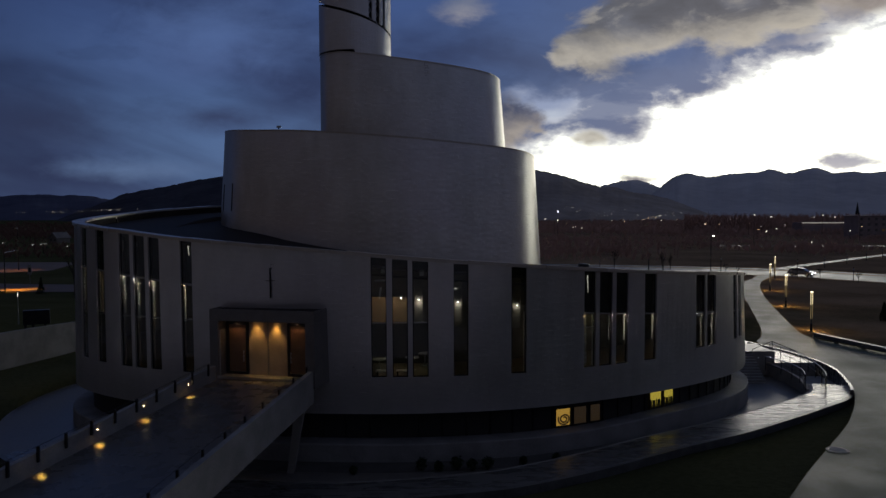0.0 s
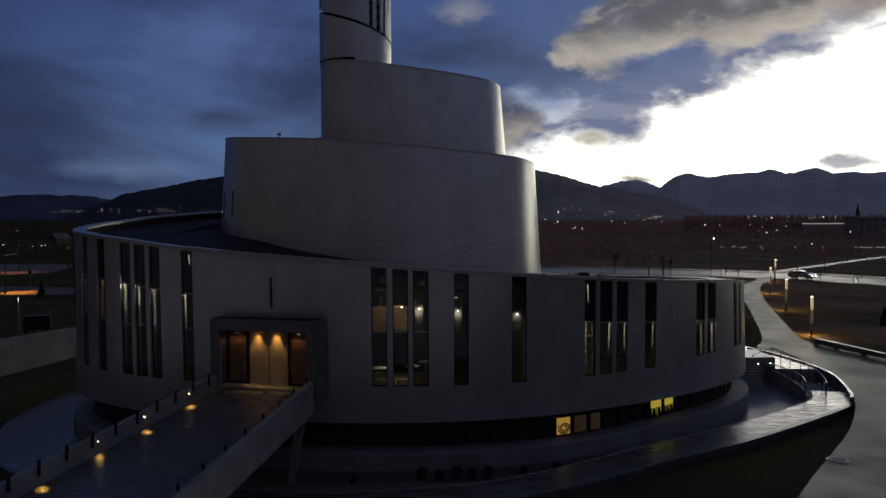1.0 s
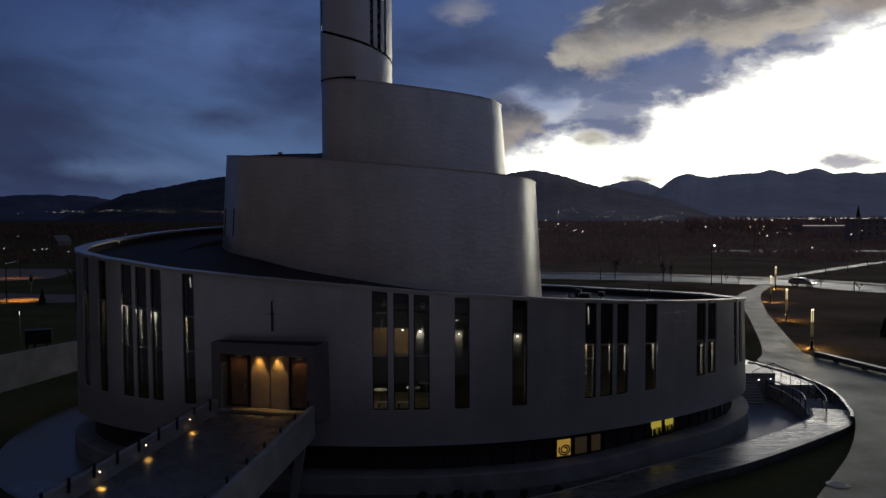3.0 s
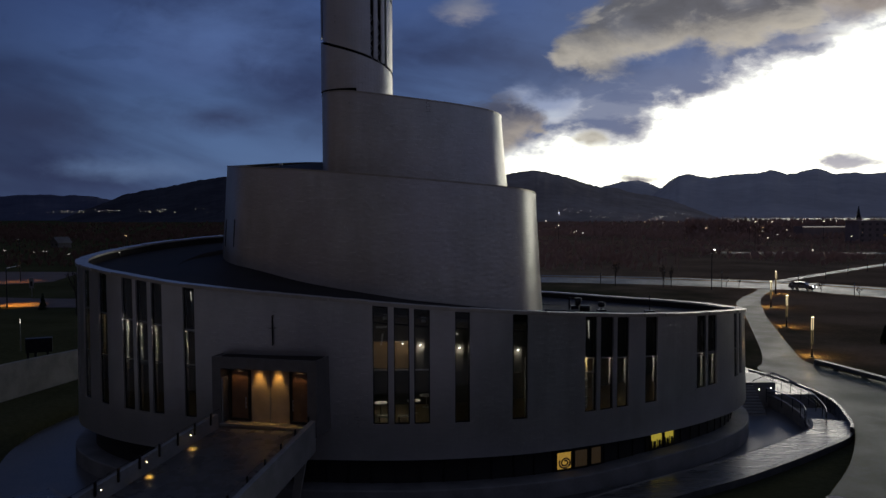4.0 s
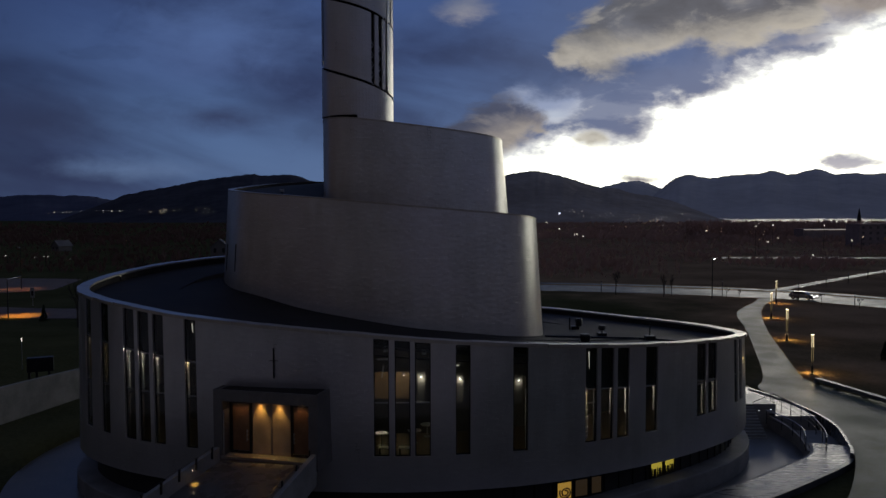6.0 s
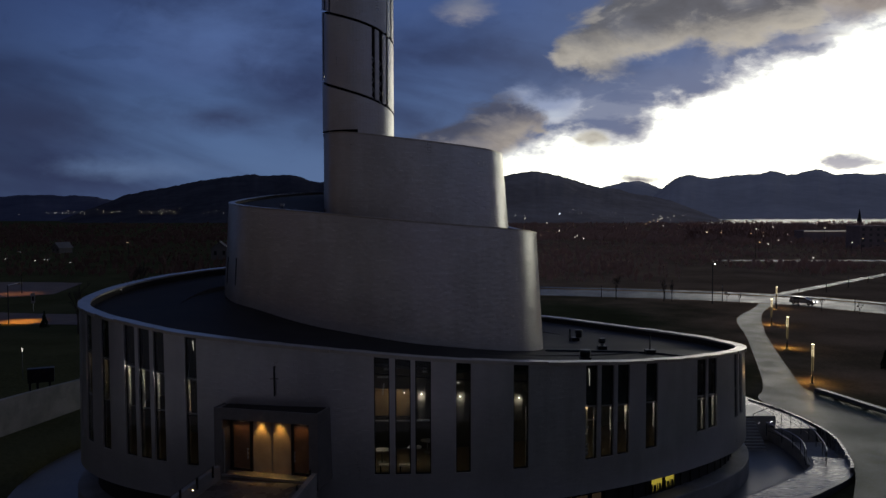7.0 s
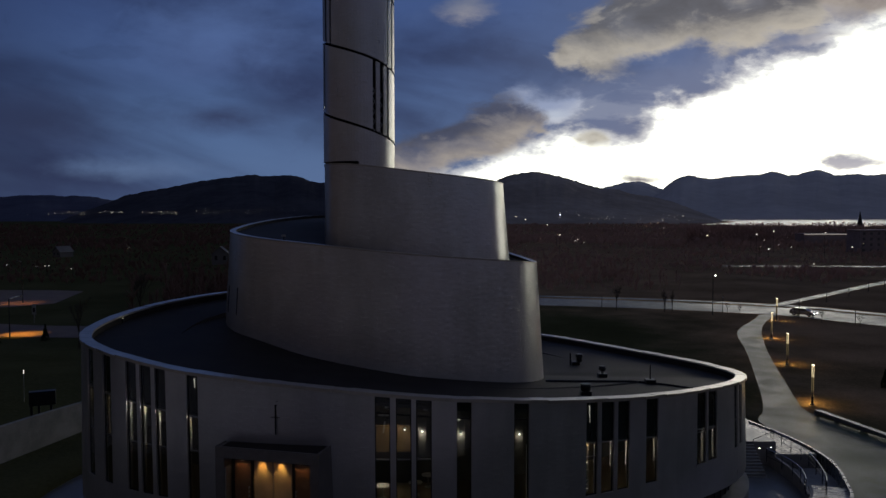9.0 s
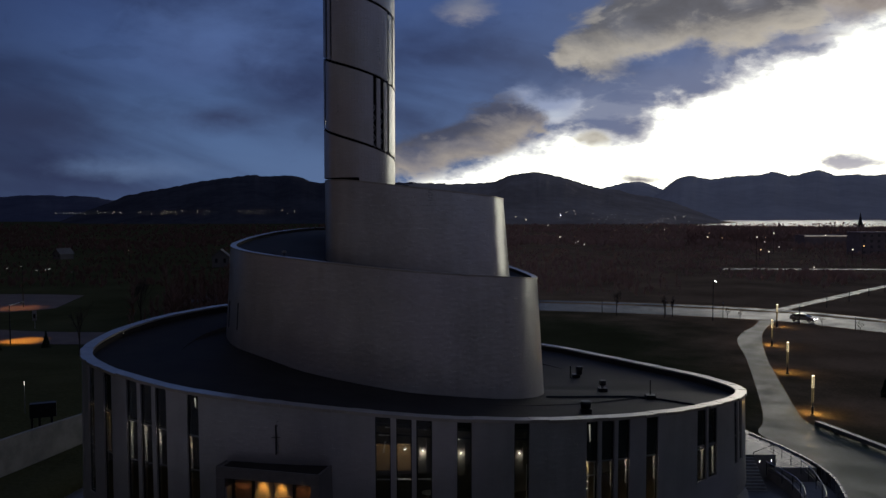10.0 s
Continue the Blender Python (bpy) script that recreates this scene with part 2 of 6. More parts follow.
def titanium_build(gg):
    """Thin titanium shingles: the uv is metres along and up the wall."""
    uv = gg.node("ShaderNodeUVMap").outputs[0]
    brick = gg.node("ShaderNodeTexBrick", {"Vector": uv, "Color1": (0.30, 0.30, 0.30, 1), "Color2": (0.70, 0.70, 0.70, 1), "Mortar": (0.30, 0.30, 0.30, 1), "Scale": 1.0,
                                           "Mortar Size": 0.018, "Mortar Smooth": 0.3, "Brick Width": 0.42, "Row Height": 0.17})
    brick.offset = 0.5
    tone = brick.outputs["Color"]
    pos = gg.node("ShaderNodeNewGeometry").outputs["Position"]
    a = gg.noise(pos, 0.35, 5.0)
    stretch = gg.node("ShaderNodeMapping", {"Vector": pos, "Scale": (1.2, 1.2, 0.3)}).outputs[0]
    streak = gg.noise(stretch, 1.0, 5.0)
    f = gg.ramp(gg.m("ADD", gg.m("MULTIPLY", a, 0.6), gg.m("MULTIPLY", streak, 0.4)), 0.35, 0.65)
    c = gg.mix(f, (0.54, 0.52, 0.505), (0.66, 0.635, 0.62))
    c = gg.mix(gg.m("MULTIPLY", gg.ramp(gg.noise(pos, 0.16, 3.0), 0.42, 0.64), 0.5), c, (0.60, 0.55, 0.58))
    c = gg.mix(0.05, c, tone, "OVERLAY")
    bw = gg.node("ShaderNodeRGBToBW", {0: tone}).outputs[0]
    r = gg.m("ADD", 0.22, gg.m("ADD", gg.m("MULTIPLY", bw, 0.10), gg.m("MULTIPLY", streak, 0.08)))
    # each shingle sits a little out of plane
    su = gg.node("ShaderNodeSeparateXYZ", {0: uv}).outputs
    rows = gg.m("DIVIDE", su[1], 0.17)
    row = gg.m("FLOOR", rows)
    run = gg.m("ADD", gg.m("DIVIDE", su[0], 0.42), gg.m("MULTIPLY", gg.m("MODULO", row, 2.0), 0.5))
    cell = gg.m("FLOOR", run)
    wn = gg.node("ShaderNodeTexWhiteNoise", {"Vector": gg.node("ShaderNodeCombineXYZ", {0: cell, 1: row}).outputs[0]})
    rc = gg.node("ShaderNodeSeparateXYZ", {0: wn.outputs["Color"]}).outputs
    tilt = gg.m("ADD", gg.m("MULTIPLY", gg.m("SUBTRACT", rc[0], 0.5), gg.m("SUBTRACT", run, cell)), gg.m("MULTIPLY", gg.m("SUBTRACT", rc[1], 0.5), gg.m("MULTIPLY", gg.m("SUBTRACT", rows, row), 0.6)))
    h = gg.m("ADD", gg.m("ADD", gg.m("MULTIPLY", tilt, 0.75), gg.m("MULTIPLY", gg.noise(pos, 0.5, 2.0), 0.05)), gg.m("MULTIPLY", rc[2], 0.08))
    return gg.node("ShaderNodeBsdfPrincipled", {"Base Color": c, "Roughness": r, "Metallic": 0.72, "Specular Tint": (0.48, 0.48, 0.45, 1), "Normal": bump(gg, h, 0.46, 0.036)}).outputs[0]


def glass_build(gg):
    face = gg.node("ShaderNodeLayerWeight", {"Blend": 0.5}).outputs["Facing"]
    fres = gg.m("ADD", 0.045, gg.m("MULTIPLY", gg.m("POWER", face, 5.0), 0.95))
    clear = gg.node("ShaderNodeBsdfTransparent", {"Color": (0.80, 0.83, 0.83, 1)}).outputs[0]
    gloss = gg.node("ShaderNodeBsdfGlossy", {"Color": (0.9, 0.92, 0.95, 1), "Roughness": 0.03}).outputs[0]
    return gg.node("ShaderNodeMixShader", {0: fres, 1: clear, 2: gloss}).outputs[0]


def wet_build(gg):
    """Wet pale asphalt with puddles, worn lanes and grit."""
    pos = gg.node("ShaderNodeNewGeometry").outputs["Position"]
    a, b = gg.noise(pos, 0.35, 8.0, 0.6, 0.2), gg.noise(pos, 22.0, 3.0)
    mid = gg.noise(pos, 3.0, 8.0, 0.72, 0.2)
    wet = gg.ramp(gg.m("ADD", a, gg.m("MULTIPLY", gg.m("SUBTRACT", mid, 0.5), 0.5)), 0.28, 0.72)
    c = gg.mix(wet, (0.082, 0.094, 0.051), (0.053, 0.061, 0.034))
    c = gg.mix(gg.m("MULTIPLY", gg.ramp(gg.noise(pos, 4.0, 6.0, 0.7), 0.5, 0.68), 0.4), c, (0.075, 0.084, 0.048))
    r = gg.m("SUBTRACT", 0.57, gg.m("MULTIPLY", wet, 0.13))
    return gg.node("ShaderNodeBsdfPrincipled", {"Base Color": c, "Roughness": r, "Specular IOR Level": gg.m("ADD", 0.075, gg.m("MULTIPLY", wet, 0.09)), "Normal": bump(gg, gg.m("ADD", b, gg.m("MULTIPLY", mid, 1.2)), 0.35, 0.012)}).outputs[0]


def road_build(gg):
    """Smooth black asphalt under a film of water, with tyre lanes."""
    pos = gg.node("ShaderNodeNewGeometry").outputs["Position"]
    a, b = gg.noise(pos, 0.3, 7.0, 0.62, 0.6), gg.noise(pos, 1.6, 6.0, 0.7)
    wet = gg.ramp(gg.m("ADD", a, gg.m("MULTIPLY", gg.m("SUBTRACT", b, 0.5), 0.8)), 0.32, 0.66)
    c = gg.mix(wet, (0.12, 0.12, 0.108), (0.05, 0.05, 0.046))
    r = gg.m("SUBTRACT", 0.56, gg.m("MULTIPLY", wet, 0.18))
    return gg.node("ShaderNodeBsdfPrincipled", {"Base Color": c, "Roughness": r, "Specular IOR Level": gg.m("ADD", 0.10, gg.m("MULTIPLY", wet, 0.10)), "Normal": bump(gg, gg.m("ADD", b, a), 0.3, 0.012)}).outputs[0]


def walk_build(gg):
    """Wet trodden concrete, streaked with standing water."""
    pos = gg.node("ShaderNodeNewGeometry").outputs["Position"]
    turned = gg.node("ShaderNodeMapping", {"Vector": pos, "Rotation": (0, 0, 0.6), "Scale": (0.55, 2.4, 1.0)}).outputs[0]
    a, b = gg.noise(turned, 0.9, 7.0, 0.62, 0.8), gg.noise(pos, 3.2, 5.0)
    wet = gg.ramp(a, 0.30, 0.72)
    c = gg.mix(wet, (0.115, 0.112, 0.106), (0.055, 0.054, 0.051))
    r = gg.m("SUBTRACT", 0.36, gg.m("MULTIPLY", wet, 0.18))
    return gg.node("ShaderNodeBsdfPrincipled", {"Base Color": c, "Roughness": r, "Specular IOR Level": 0.46, "Normal": bump(gg, gg.m("ADD", b, a), 0.45, 0.02)}).outputs[0]


def grass_build(gg):
    """Dark green lawn to the west, lighter brown grass to the east."""
    pos = gg.node("ShaderNodeNewGeometry").outputs["Position"]
    a, b = gg.noise(pos, 0.06, 6.0, 0.6), gg.noise(pos, 3.0, 5.0, 0.65)
    f = gg.ramp(gg.m("ADD", gg.m("MULTIPLY", a, 0.6), gg.m("MULTIPLY", b, 0.4)), 0.32, 0.68)
    at = gg.node("ShaderNodeSeparateXYZ", {0: pos}).outputs
    east_mix = gg.ramp(gg.m("ADD", gg.m("ADD", at[0], gg.m("MINIMUM", gg.m("MAXIMUM", gg.m("SUBTRACT", at[1], 140.0), 0.0), 45.0)), gg.m("MULTIPLY", gg.m("SUBTRACT", a, 0.5), 60.0)), 24.0, 58.0)
    c = gg.mix(east_mix, gg.mix(f, (0.044, 0.045, 0.020), (0.084, 0.08, 0.039)), gg.mix(f, (0.145, 0.098, 0.056), (0.31, 0.21, 0.125)))
    return gg.node("ShaderNodeBsdfPrincipled", {"Base Color": c, "Roughness": 0.95, "Specular IOR Level": 0.0, "Normal": bump(gg, b, 0.7, 0.06)}).outputs[0]


def water_build(gg):
    pos = gg.node("ShaderNodeNewGeometry").outputs["Position"]
    return gg.node("ShaderNodeBsdfPrincipled", {"Base Color": (0.02, 0.025, 0.03, 1), "Roughness": 0.34, "Normal": bump(gg, gg.noise(pos, 0.05, 4.0), 0.3, 2.0)}).outputs[0]


TITANIUM = material("titanium_shingles", titanium_build)
GLASS = material("window_glass", glass_build)
WET = material("wet_asphalt", wet_build)
WETROAD = material("wet_road_asphalt", road_build)
WETWALK = material("wet_walkway_concrete", walk_build)
WETDECK = plain("wet_dark_deck", (0.068, 0.062, 0.057), (0.115, 0.106, 0.097), 0.28, 0.0, 1.2, 14, 0.35, 0.006, 0.34, 0.2)
FLOODED = plain("flooded_concrete", (0.045, 0.043, 0.041), (0.085, 0.082, 0.078), 0.24, 0.0, 0.6, 10, 0.2, 0.01, 0.16, 0.1)
YARDCON = plain("damp_yard_concrete", (0.085, 0.079, 0.073), (0.16, 0.148, 0.137), 0.34, 0.0, 0.5, 8, 0.3, 0.01, 0.34, 0.25)
# Pale warm tone chosen to throw light back onto the church wall.
BOUNCEGROUND = plain("pale_bounce_paving", (0.63, 0.49, 0.33), (0.75, 0.59, 0.41), 0.4, 0.0, 0.4, 10, 0.2, 0.01, 0.5, 0.2)
# Brown base takes in the orange tint of the street lamps.
STREET = plain("damp_lamplit_asphalt", (0.12, 0.088, 0.07), (0.19, 0.142, 0.113), 0.7, 0.0, 0.3, 9, 0.3, 0.01, 0.08, 0.2)
WATER = material("fjord_water", water_build)
COPING = plain("metal_coping", (0.40, 0.365, 0.325), (0.56, 0.51, 0.46), 0.38, 0.82, 1.2, 20, 0.1, 0.004)
ROOFING = plain("roof_membrane", (0.026, 0.022, 0.020), (0.048, 0.041, 0.037), 0.68, 0.0, 0.5, 12, 0.3, 0.01, 0.07)
CONCRETE = plain("cast_concrete", (0.175, 0.163, 0.149), (0.29, 0.272, 0.25), 0.75, 0.0, 0.8, 18, 0.35, 0.01, 0.35)
PLINTHCON = plain("darker_plinth_concrete", (0.15, 0.144, 0.14), (0.245, 0.237, 0.232), 0.7, 0.0, 0.7, 14, 0.35, 0.01, 0.2)
WETCON = plain("wet_concrete", (0.05, 0.05, 0.049), (0.12, 0.118, 0.113), 0.36, 0.0, 1.6, 10, 0.35, 0.012, 0.35, 0.34)
GRASS = material("autumn_grass", grass_build)
GRAVEL = plain("dark_gravel", (0.04, 0.038, 0.035), (0.085, 0.08, 0.074), 0.9, 0.0, 0.8, 12, 0.6, 0.03)
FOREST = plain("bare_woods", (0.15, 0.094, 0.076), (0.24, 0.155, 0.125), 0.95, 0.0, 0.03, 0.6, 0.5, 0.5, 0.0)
# Eastern copy of the woods is paled, with haze and glare in its colour.
HAZEWOODS = plain("haze_paled_bare_woods", (0.40, 0.265, 0.22), (0.56, 0.38, 0.32), 0.95, 0.0, 0.03, 0.6, 0.5, 0.5, 0.0)
# Haze and glare are in these base colours: paler towards the east.
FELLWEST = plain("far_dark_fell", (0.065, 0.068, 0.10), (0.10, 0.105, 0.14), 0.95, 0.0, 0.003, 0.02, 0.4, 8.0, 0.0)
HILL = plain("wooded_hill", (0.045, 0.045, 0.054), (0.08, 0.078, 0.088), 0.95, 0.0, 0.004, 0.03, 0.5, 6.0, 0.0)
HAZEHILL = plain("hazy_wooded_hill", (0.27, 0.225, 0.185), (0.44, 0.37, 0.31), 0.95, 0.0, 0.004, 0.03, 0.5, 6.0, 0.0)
FELL = plain("haze_paled_fell", (0.48, 0.44, 0.41), (0.64, 0.59, 0.55), 0.95, 0.0, 0.003, 0.02, 0.4, 8.0, 0.0)
BLACK = plain("black_metal", (0.012, 0.012, 0.013), (0.025, 0.025, 0.026), 0.45, 0.6, 4, 60, 0.1, 0.003)
STEEL = plain("galvanised_steel", (0.32, 0.32, 0.33), (0.45, 0.45, 0.46), 0.38, 0.9, 5, 60, 0.1, 0.003)
# Near-black tone that stands for unlit space behind openings.
DARKVOID = plain("unlit_void", (0.013, 0.012, 0.012), (0.024, 0.022, 0.022), 0.8, 0.0, 2, 20, 0.2, 0.005)
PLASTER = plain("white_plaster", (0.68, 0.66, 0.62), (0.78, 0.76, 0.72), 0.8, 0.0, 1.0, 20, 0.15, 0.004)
DOORWOOD = plain("brown_door_timber", (0.13, 0.07, 0.035), (0.20, 0.115, 0.06), 0.35, 0.0, 2.0, 30, 0.2, 0.004)
WOOD = plain("oak_panel", (0.30, 0.19, 0.10), (0.42, 0.28, 0.15), 0.5, 0.0, 2.0, 30, 0.2, 0.004)
FLOORING = plain("timber_floor", (0.09, 0.066, 0.04), (0.14, 0.10, 0.062), 0.4, 0.0, 1.5, 20, 0.1, 0.003)
WARMGLOW = glowing("warm_lamp_glow", (1.0, 0.62, 0.22), 18.0)
COOLGLOW = glowing("white_lamp_glow", (1.0, 0.94, 0.84), 14.0)
PORTAL = plain("dark_porch_metal", (0.15, 0.135, 0.125), (0.21, 0.19, 0.178), 0.5, 0.4, 1.5, 20, 0.15, 0.004)
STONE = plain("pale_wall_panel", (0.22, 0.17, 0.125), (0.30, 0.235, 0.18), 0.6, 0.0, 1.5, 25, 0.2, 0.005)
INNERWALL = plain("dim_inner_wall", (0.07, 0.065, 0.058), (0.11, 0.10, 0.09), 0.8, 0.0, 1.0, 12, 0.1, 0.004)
BENCHTOP = plain("wet_bench_slab", (0.05, 0.05, 0.05), (0.09, 0.09, 0.088), 0.42, 0.0, 1.0, 15, 0.15, 0.004, 0.6)
CARPAINT = plain("grey_car_paint", (0.20, 0.20, 0.21), (0.24, 0.24, 0.25), 0.25, 0.5, 1.0, 40, 0.02, 0.001)
BARK = plain("dark_bark", (0.03, 0.024, 0.02), (0.06, 0.05, 0.04), 0.9, 0.0, 3, 30, 0.3, 0.01, 0.2)
NEEDLES = plain("spruce_needles", (0.012, 0.022, 0.010), (0.03, 0.045, 0.02), 0.9, 0.0, 2, 20, 0.3, 0.01, 0.2)
FARWALL = plain("dull_render", (0.27, 0.21, 0.205), (0.36, 0.29, 0.285), 0.9, 0.0, 0.3, 3, 0.2, 0.02, 0.2)
FARDIM = plain("weathered_boards", (0.12, 0.11, 0.105), (0.18, 0.165, 0.155), 0.85, 0.0, 0.3, 3, 0.2, 0.02, 0.2)
FARPALE = plain("pale_weatherboard", (0.22, 0.21, 0.20), (0.32, 0.31, 0.29), 0.8, 0.0, 0.3, 3, 0.2, 0.02, 0.2)
ROOMGLOW = glowing("lit_room", (1.0, 0.76, 0.10), 0.40)
ROOMWARM = glowing("warm_lit_room", (1.0, 0.56, 0.10), 0.36)
ROOMDIM = glowing("dim_lit_room", (1.0, 0.64, 0.36), 0.024)
LAMPGLOW = glowing("column_lamp_glow", (1.0, 0.80, 0.46), 1.1)
LAMPDIM = glowing("column_lamp_dim_glow", (1.0, 0.74, 0.36), 0.22)
LAMPHOT = glowing("lamp_tip_glow", (1.0, 0.85, 0.55), 6.0)
DIMGLOW = glowing("small_white_glow", (1.0, 0.92, 0.78), 1.3)
RAMPGLOW = glowing("amber_lens_glow", (1.0, 0.80, 0.50), 45.0)
REDGLOW = glowing("tail_light_glow", (1.0, 0.06, 0.03), 1.5)
TOWNGLOW = glowing("town_lamp_glow", (1.0, 0.90, 0.76), 1.6)
HALLGLOW = glowing("hall_fascia_glow", (1.0, 0.92, 0.84), 0.30)
AMBERLENS = glowing("sodium_lens_glow", (1.0, 0.60, 0.28), 5.0)
LAMPTUBE = glowing("pale_tube_glow", (1.0, 0.93, 0.78), 0.55)
TOWNAMBER = glowing("amber_town_glow", (1.0, 0.66, 0.38), 1.5)
TOWNBLUE = glowing("bluish_flood_glow", (0.72, 0.74, 1.0), 4.0)


def blind_build(gg):
    """Thin woven blind that lets lamp light through."""
    pos = gg.node("ShaderNodeNewGeometry").outputs["Position"]
    c = gg.mix(gg.noise(pos, 25.0, 3.0), (0.62, 0.57, 0.48), (0.78, 0.73, 0.64))
    return gg.node("ShaderNodeMixShader", {0: 0.7, 1: gg.node("ShaderNodeBsdfDiffuse", {"Color": c}).outputs[0], 2: gg.node("ShaderNodeBsdfTranslucent", {"Color": c}).outputs[0]}).outputs[0]


BLIND = material("woven_blind", blind_build)


# ---- mesh helpers ----
def mesh_object(name, verts, faces, mat, parent=None, label="", uvs=None, smooth=False, mats=None, fmat=None):
    me = bpy.data.meshes.new(name)
    me.from_pydata([tuple(v) for v in verts], [], faces)
    for mm in (mats or [mat]):
        me.materials.append(mm)
    if fmat:
        me.polygons.foreach_set("material_index", fmat)
    if uvs is not None:
        layer = me.uv_layers.new(name="UVMap")
        for loop in me.loops:
            layer.data[loop.index].uv = uvs[loop.vertex_index]
    if smooth:
        me.polygons.foreach_set("use_smooth", [True] * len(me.polygons))
    me.update()
    ob = new(name, me)
    ob.parent = parent
    if label:
        ob["label"] = label
    return ob


def part(name, bm, mat, parent=None, label="", smooth=False):
    bmesh.ops.recalc_face_normals(bm, faces=bm.faces)
    me = bpy.data.meshes.new(name)
    bm.to_mesh(me)
    bm.free()
    me.materials.append(mat)
    if smooth:
        me.polygons.foreach_set("use_smooth", [True] * len(me.polygons))
    ob = new(name, me)
    ob.parent = parent
    if label:
        ob["label"] = label
    return ob


def empty(name, m=None, **tags):
    ob = new(name)
    if m is not None:
        ob.matrix_basis = m
    return tagged(ob, **tags)


def box(bm, x0, y0, z0, x1, y1, z1, bevel=0.0, m=None):
    r = bmesh.ops.create_cube(bm, size=1.0)
    t = Matrix.Translation(((x0 + x1) / 2, (y0 + y1) / 2, (z0 + z1) / 2)) @ Matrix.Diagonal((x1 - x0, y1 - y0, z1 - z0, 1))
    bmesh.ops.transform(bm, matrix=(m @ t if m else t), verts=r["verts"])
    if bevel:
        edges = list({e for v in r["verts"] for e in v.link_edges})
        bmesh.ops.bevel(bm, geom=edges, offset=bevel, segments=2, affect="EDGES", profile=0.5)
    return bm


def tube(bm, a, b, r0, r1=None, n=10):
    a, b = Vector(a), Vector(b)
    d = b - a
    r = bmesh.ops.create_cone(bm, cap_ends=True, segments=n, radius1=r0, radius2=r0 if r1 is None else r1, depth=d.length)
    m = Matrix.Translation((a + b) / 2) @ d.to_track_quat("Z", "Y").to_matrix().to_4x4()
    bmesh.ops.transform(bm, matrix=m, verts=r["verts"])
    return bm


def ball(bm, c, r, sub=2, sx=1, sy=1, sz=1):
    q = bmesh.ops.create_icosphere(bm, subdivisions=sub, radius=r)
    bmesh.ops.transform(bm, matrix=Matrix.Translation(c) @ Matrix.Diagonal((sx, sy, sz, 1)), verts=q["verts"])
    return bm


def spline(points, n=8, closed=True):
    """Smooth curve through control points."""
    pts = [Vector(p) for p in points]
    k, out = len(pts), []
    for i in range(k if closed else k - 1):
        a = pts[i - 1] if closed or i > 0 else pts[0]
        b, c = pts[i], pts[(i + 1) % k]
        d = pts[(i + 2) % k] if closed or i + 2 < k else pts[-1]
        for j in range(n):
            t = j / n
            out.append(0.5 * (2 * b + (c - a) * t + (2 * a - 5 * b + 4 * c - d) * t * t + (3 * b - a - 3 * c + d) * t ** 3))
    if not closed:
        out.append(pts[-1])
    return out


def normals(ring, closed=True):
    """Outward plan normals of a ring that runs anticlockwise from above."""
    k, out = len(ring), []
    for i in range(k):
        a = ring[i - 1] if closed or i else ring[0]
        b = ring[(i + 1) % k] if closed or i + 1 < k else ring[-1]
        d = (b - a)
        out.append(Vector((d.y, -d.x, 0)).normalized())
    return out


def offset(ring, d, dz=0.0, closed=True):
    return [p + n * d + Vector((0, 0, dz)) for p, n in zip(ring, normals(ring, closed))]


def lengths(ring):
    s, out = 0.0, [0.0]
    for a, b in zip(ring, ring[1:]):
        s += (b.xy - a.xy).length
        out.append(s)
    return out


def loft(name, rings, mat, parent=None, label="", closed=True, smooth=True, cap=False):
    """A skin over rings of equal counts, with uv in metres along and up."""
    k = len(rings[0])
    s = lengths(rings[0])
    verts, uvs, faces = [], [], []
    for r in rings:
        for i, p in enumerate(r):
            verts.append(p)
            uvs.append((s[i], p.z))
    for j in range(len(rings) - 1):
        for i in range(k if closed else k - 1):
            i2 = (i + 1) % k
            faces.append((j * k + i, j * k + i2, (j + 1) * k + i2, (j + 1) * k + i))
    if cap:
        faces.append(tuple(range((len(rings) - 1) * k, len(rings) * k)))
    return mesh_object(name, verts, faces, mat, parent, label, uvs, smooth)


def strip(name, left, right, mat, parent=None, label="", lift=0.0):
    verts = [p + Vector((0, 0, lift)) for p in left] + [p + Vector((0, 0, lift)) for p in right]
    k = len(left)
    return mesh_object(name, verts, [(i, k + i, k + i + 1, i + 1) for i in range(k - 1)], mat, parent, label, [(v.x, v.y) for v in verts], True)


def wall_along(name, line, thick, height, mat, parent=None, label="", drop=0.0):
    """A standing wall along an open line of its top centre, of that thickness and height down."""
    n = normals(line, False)
    a = [p + q * thick / 2 for p, q in zip(line, n)]
    b = [p - q * thick / 2 for p, q in zip(line, n)]
    h = Vector((0, 0, -height))
    k = len(line)
    verts = a + b + [p + h for p in b] + [p + h for p in a]
    faces = []
    for r in range(4):
        r2 = (r + 1) % 4
        for i in range(k - 1):
            faces.append((r * k + i, r * k + i + 1, r2 * k + i + 1, r2 * k + i))
    faces += [(0, k, 2 * k, 3 * k), (k - 1, 4 * k - 1, 3 * k - 1, 2 * k - 1)]
    ob = mesh_object(name, verts, faces, mat, parent, label)
    return ob


# ---- ground, yard, roads ----
WALL_OUT = [(28.6, 54.0), (29.9, 59.0), (29.6, 64.5), (28.0, 70.0), (24.0, 80.0), (17.0, 90.0), (7.0, 95.0), (-5.0, 91.0), (-16.0, 81.0), (-25.0, 69.0), (-29.0, 58.0),
            (-28.5, 49.0), (-24.0, 41.0), (-16.0, 36.2), (-6.0, 34.2), (1.7, 34.9), (5.4, 36.2), (8.9, 38.1), (12.7, 40.5), (17.5, 43.2), (23.5, 47.4), (27.0, 50.4)]


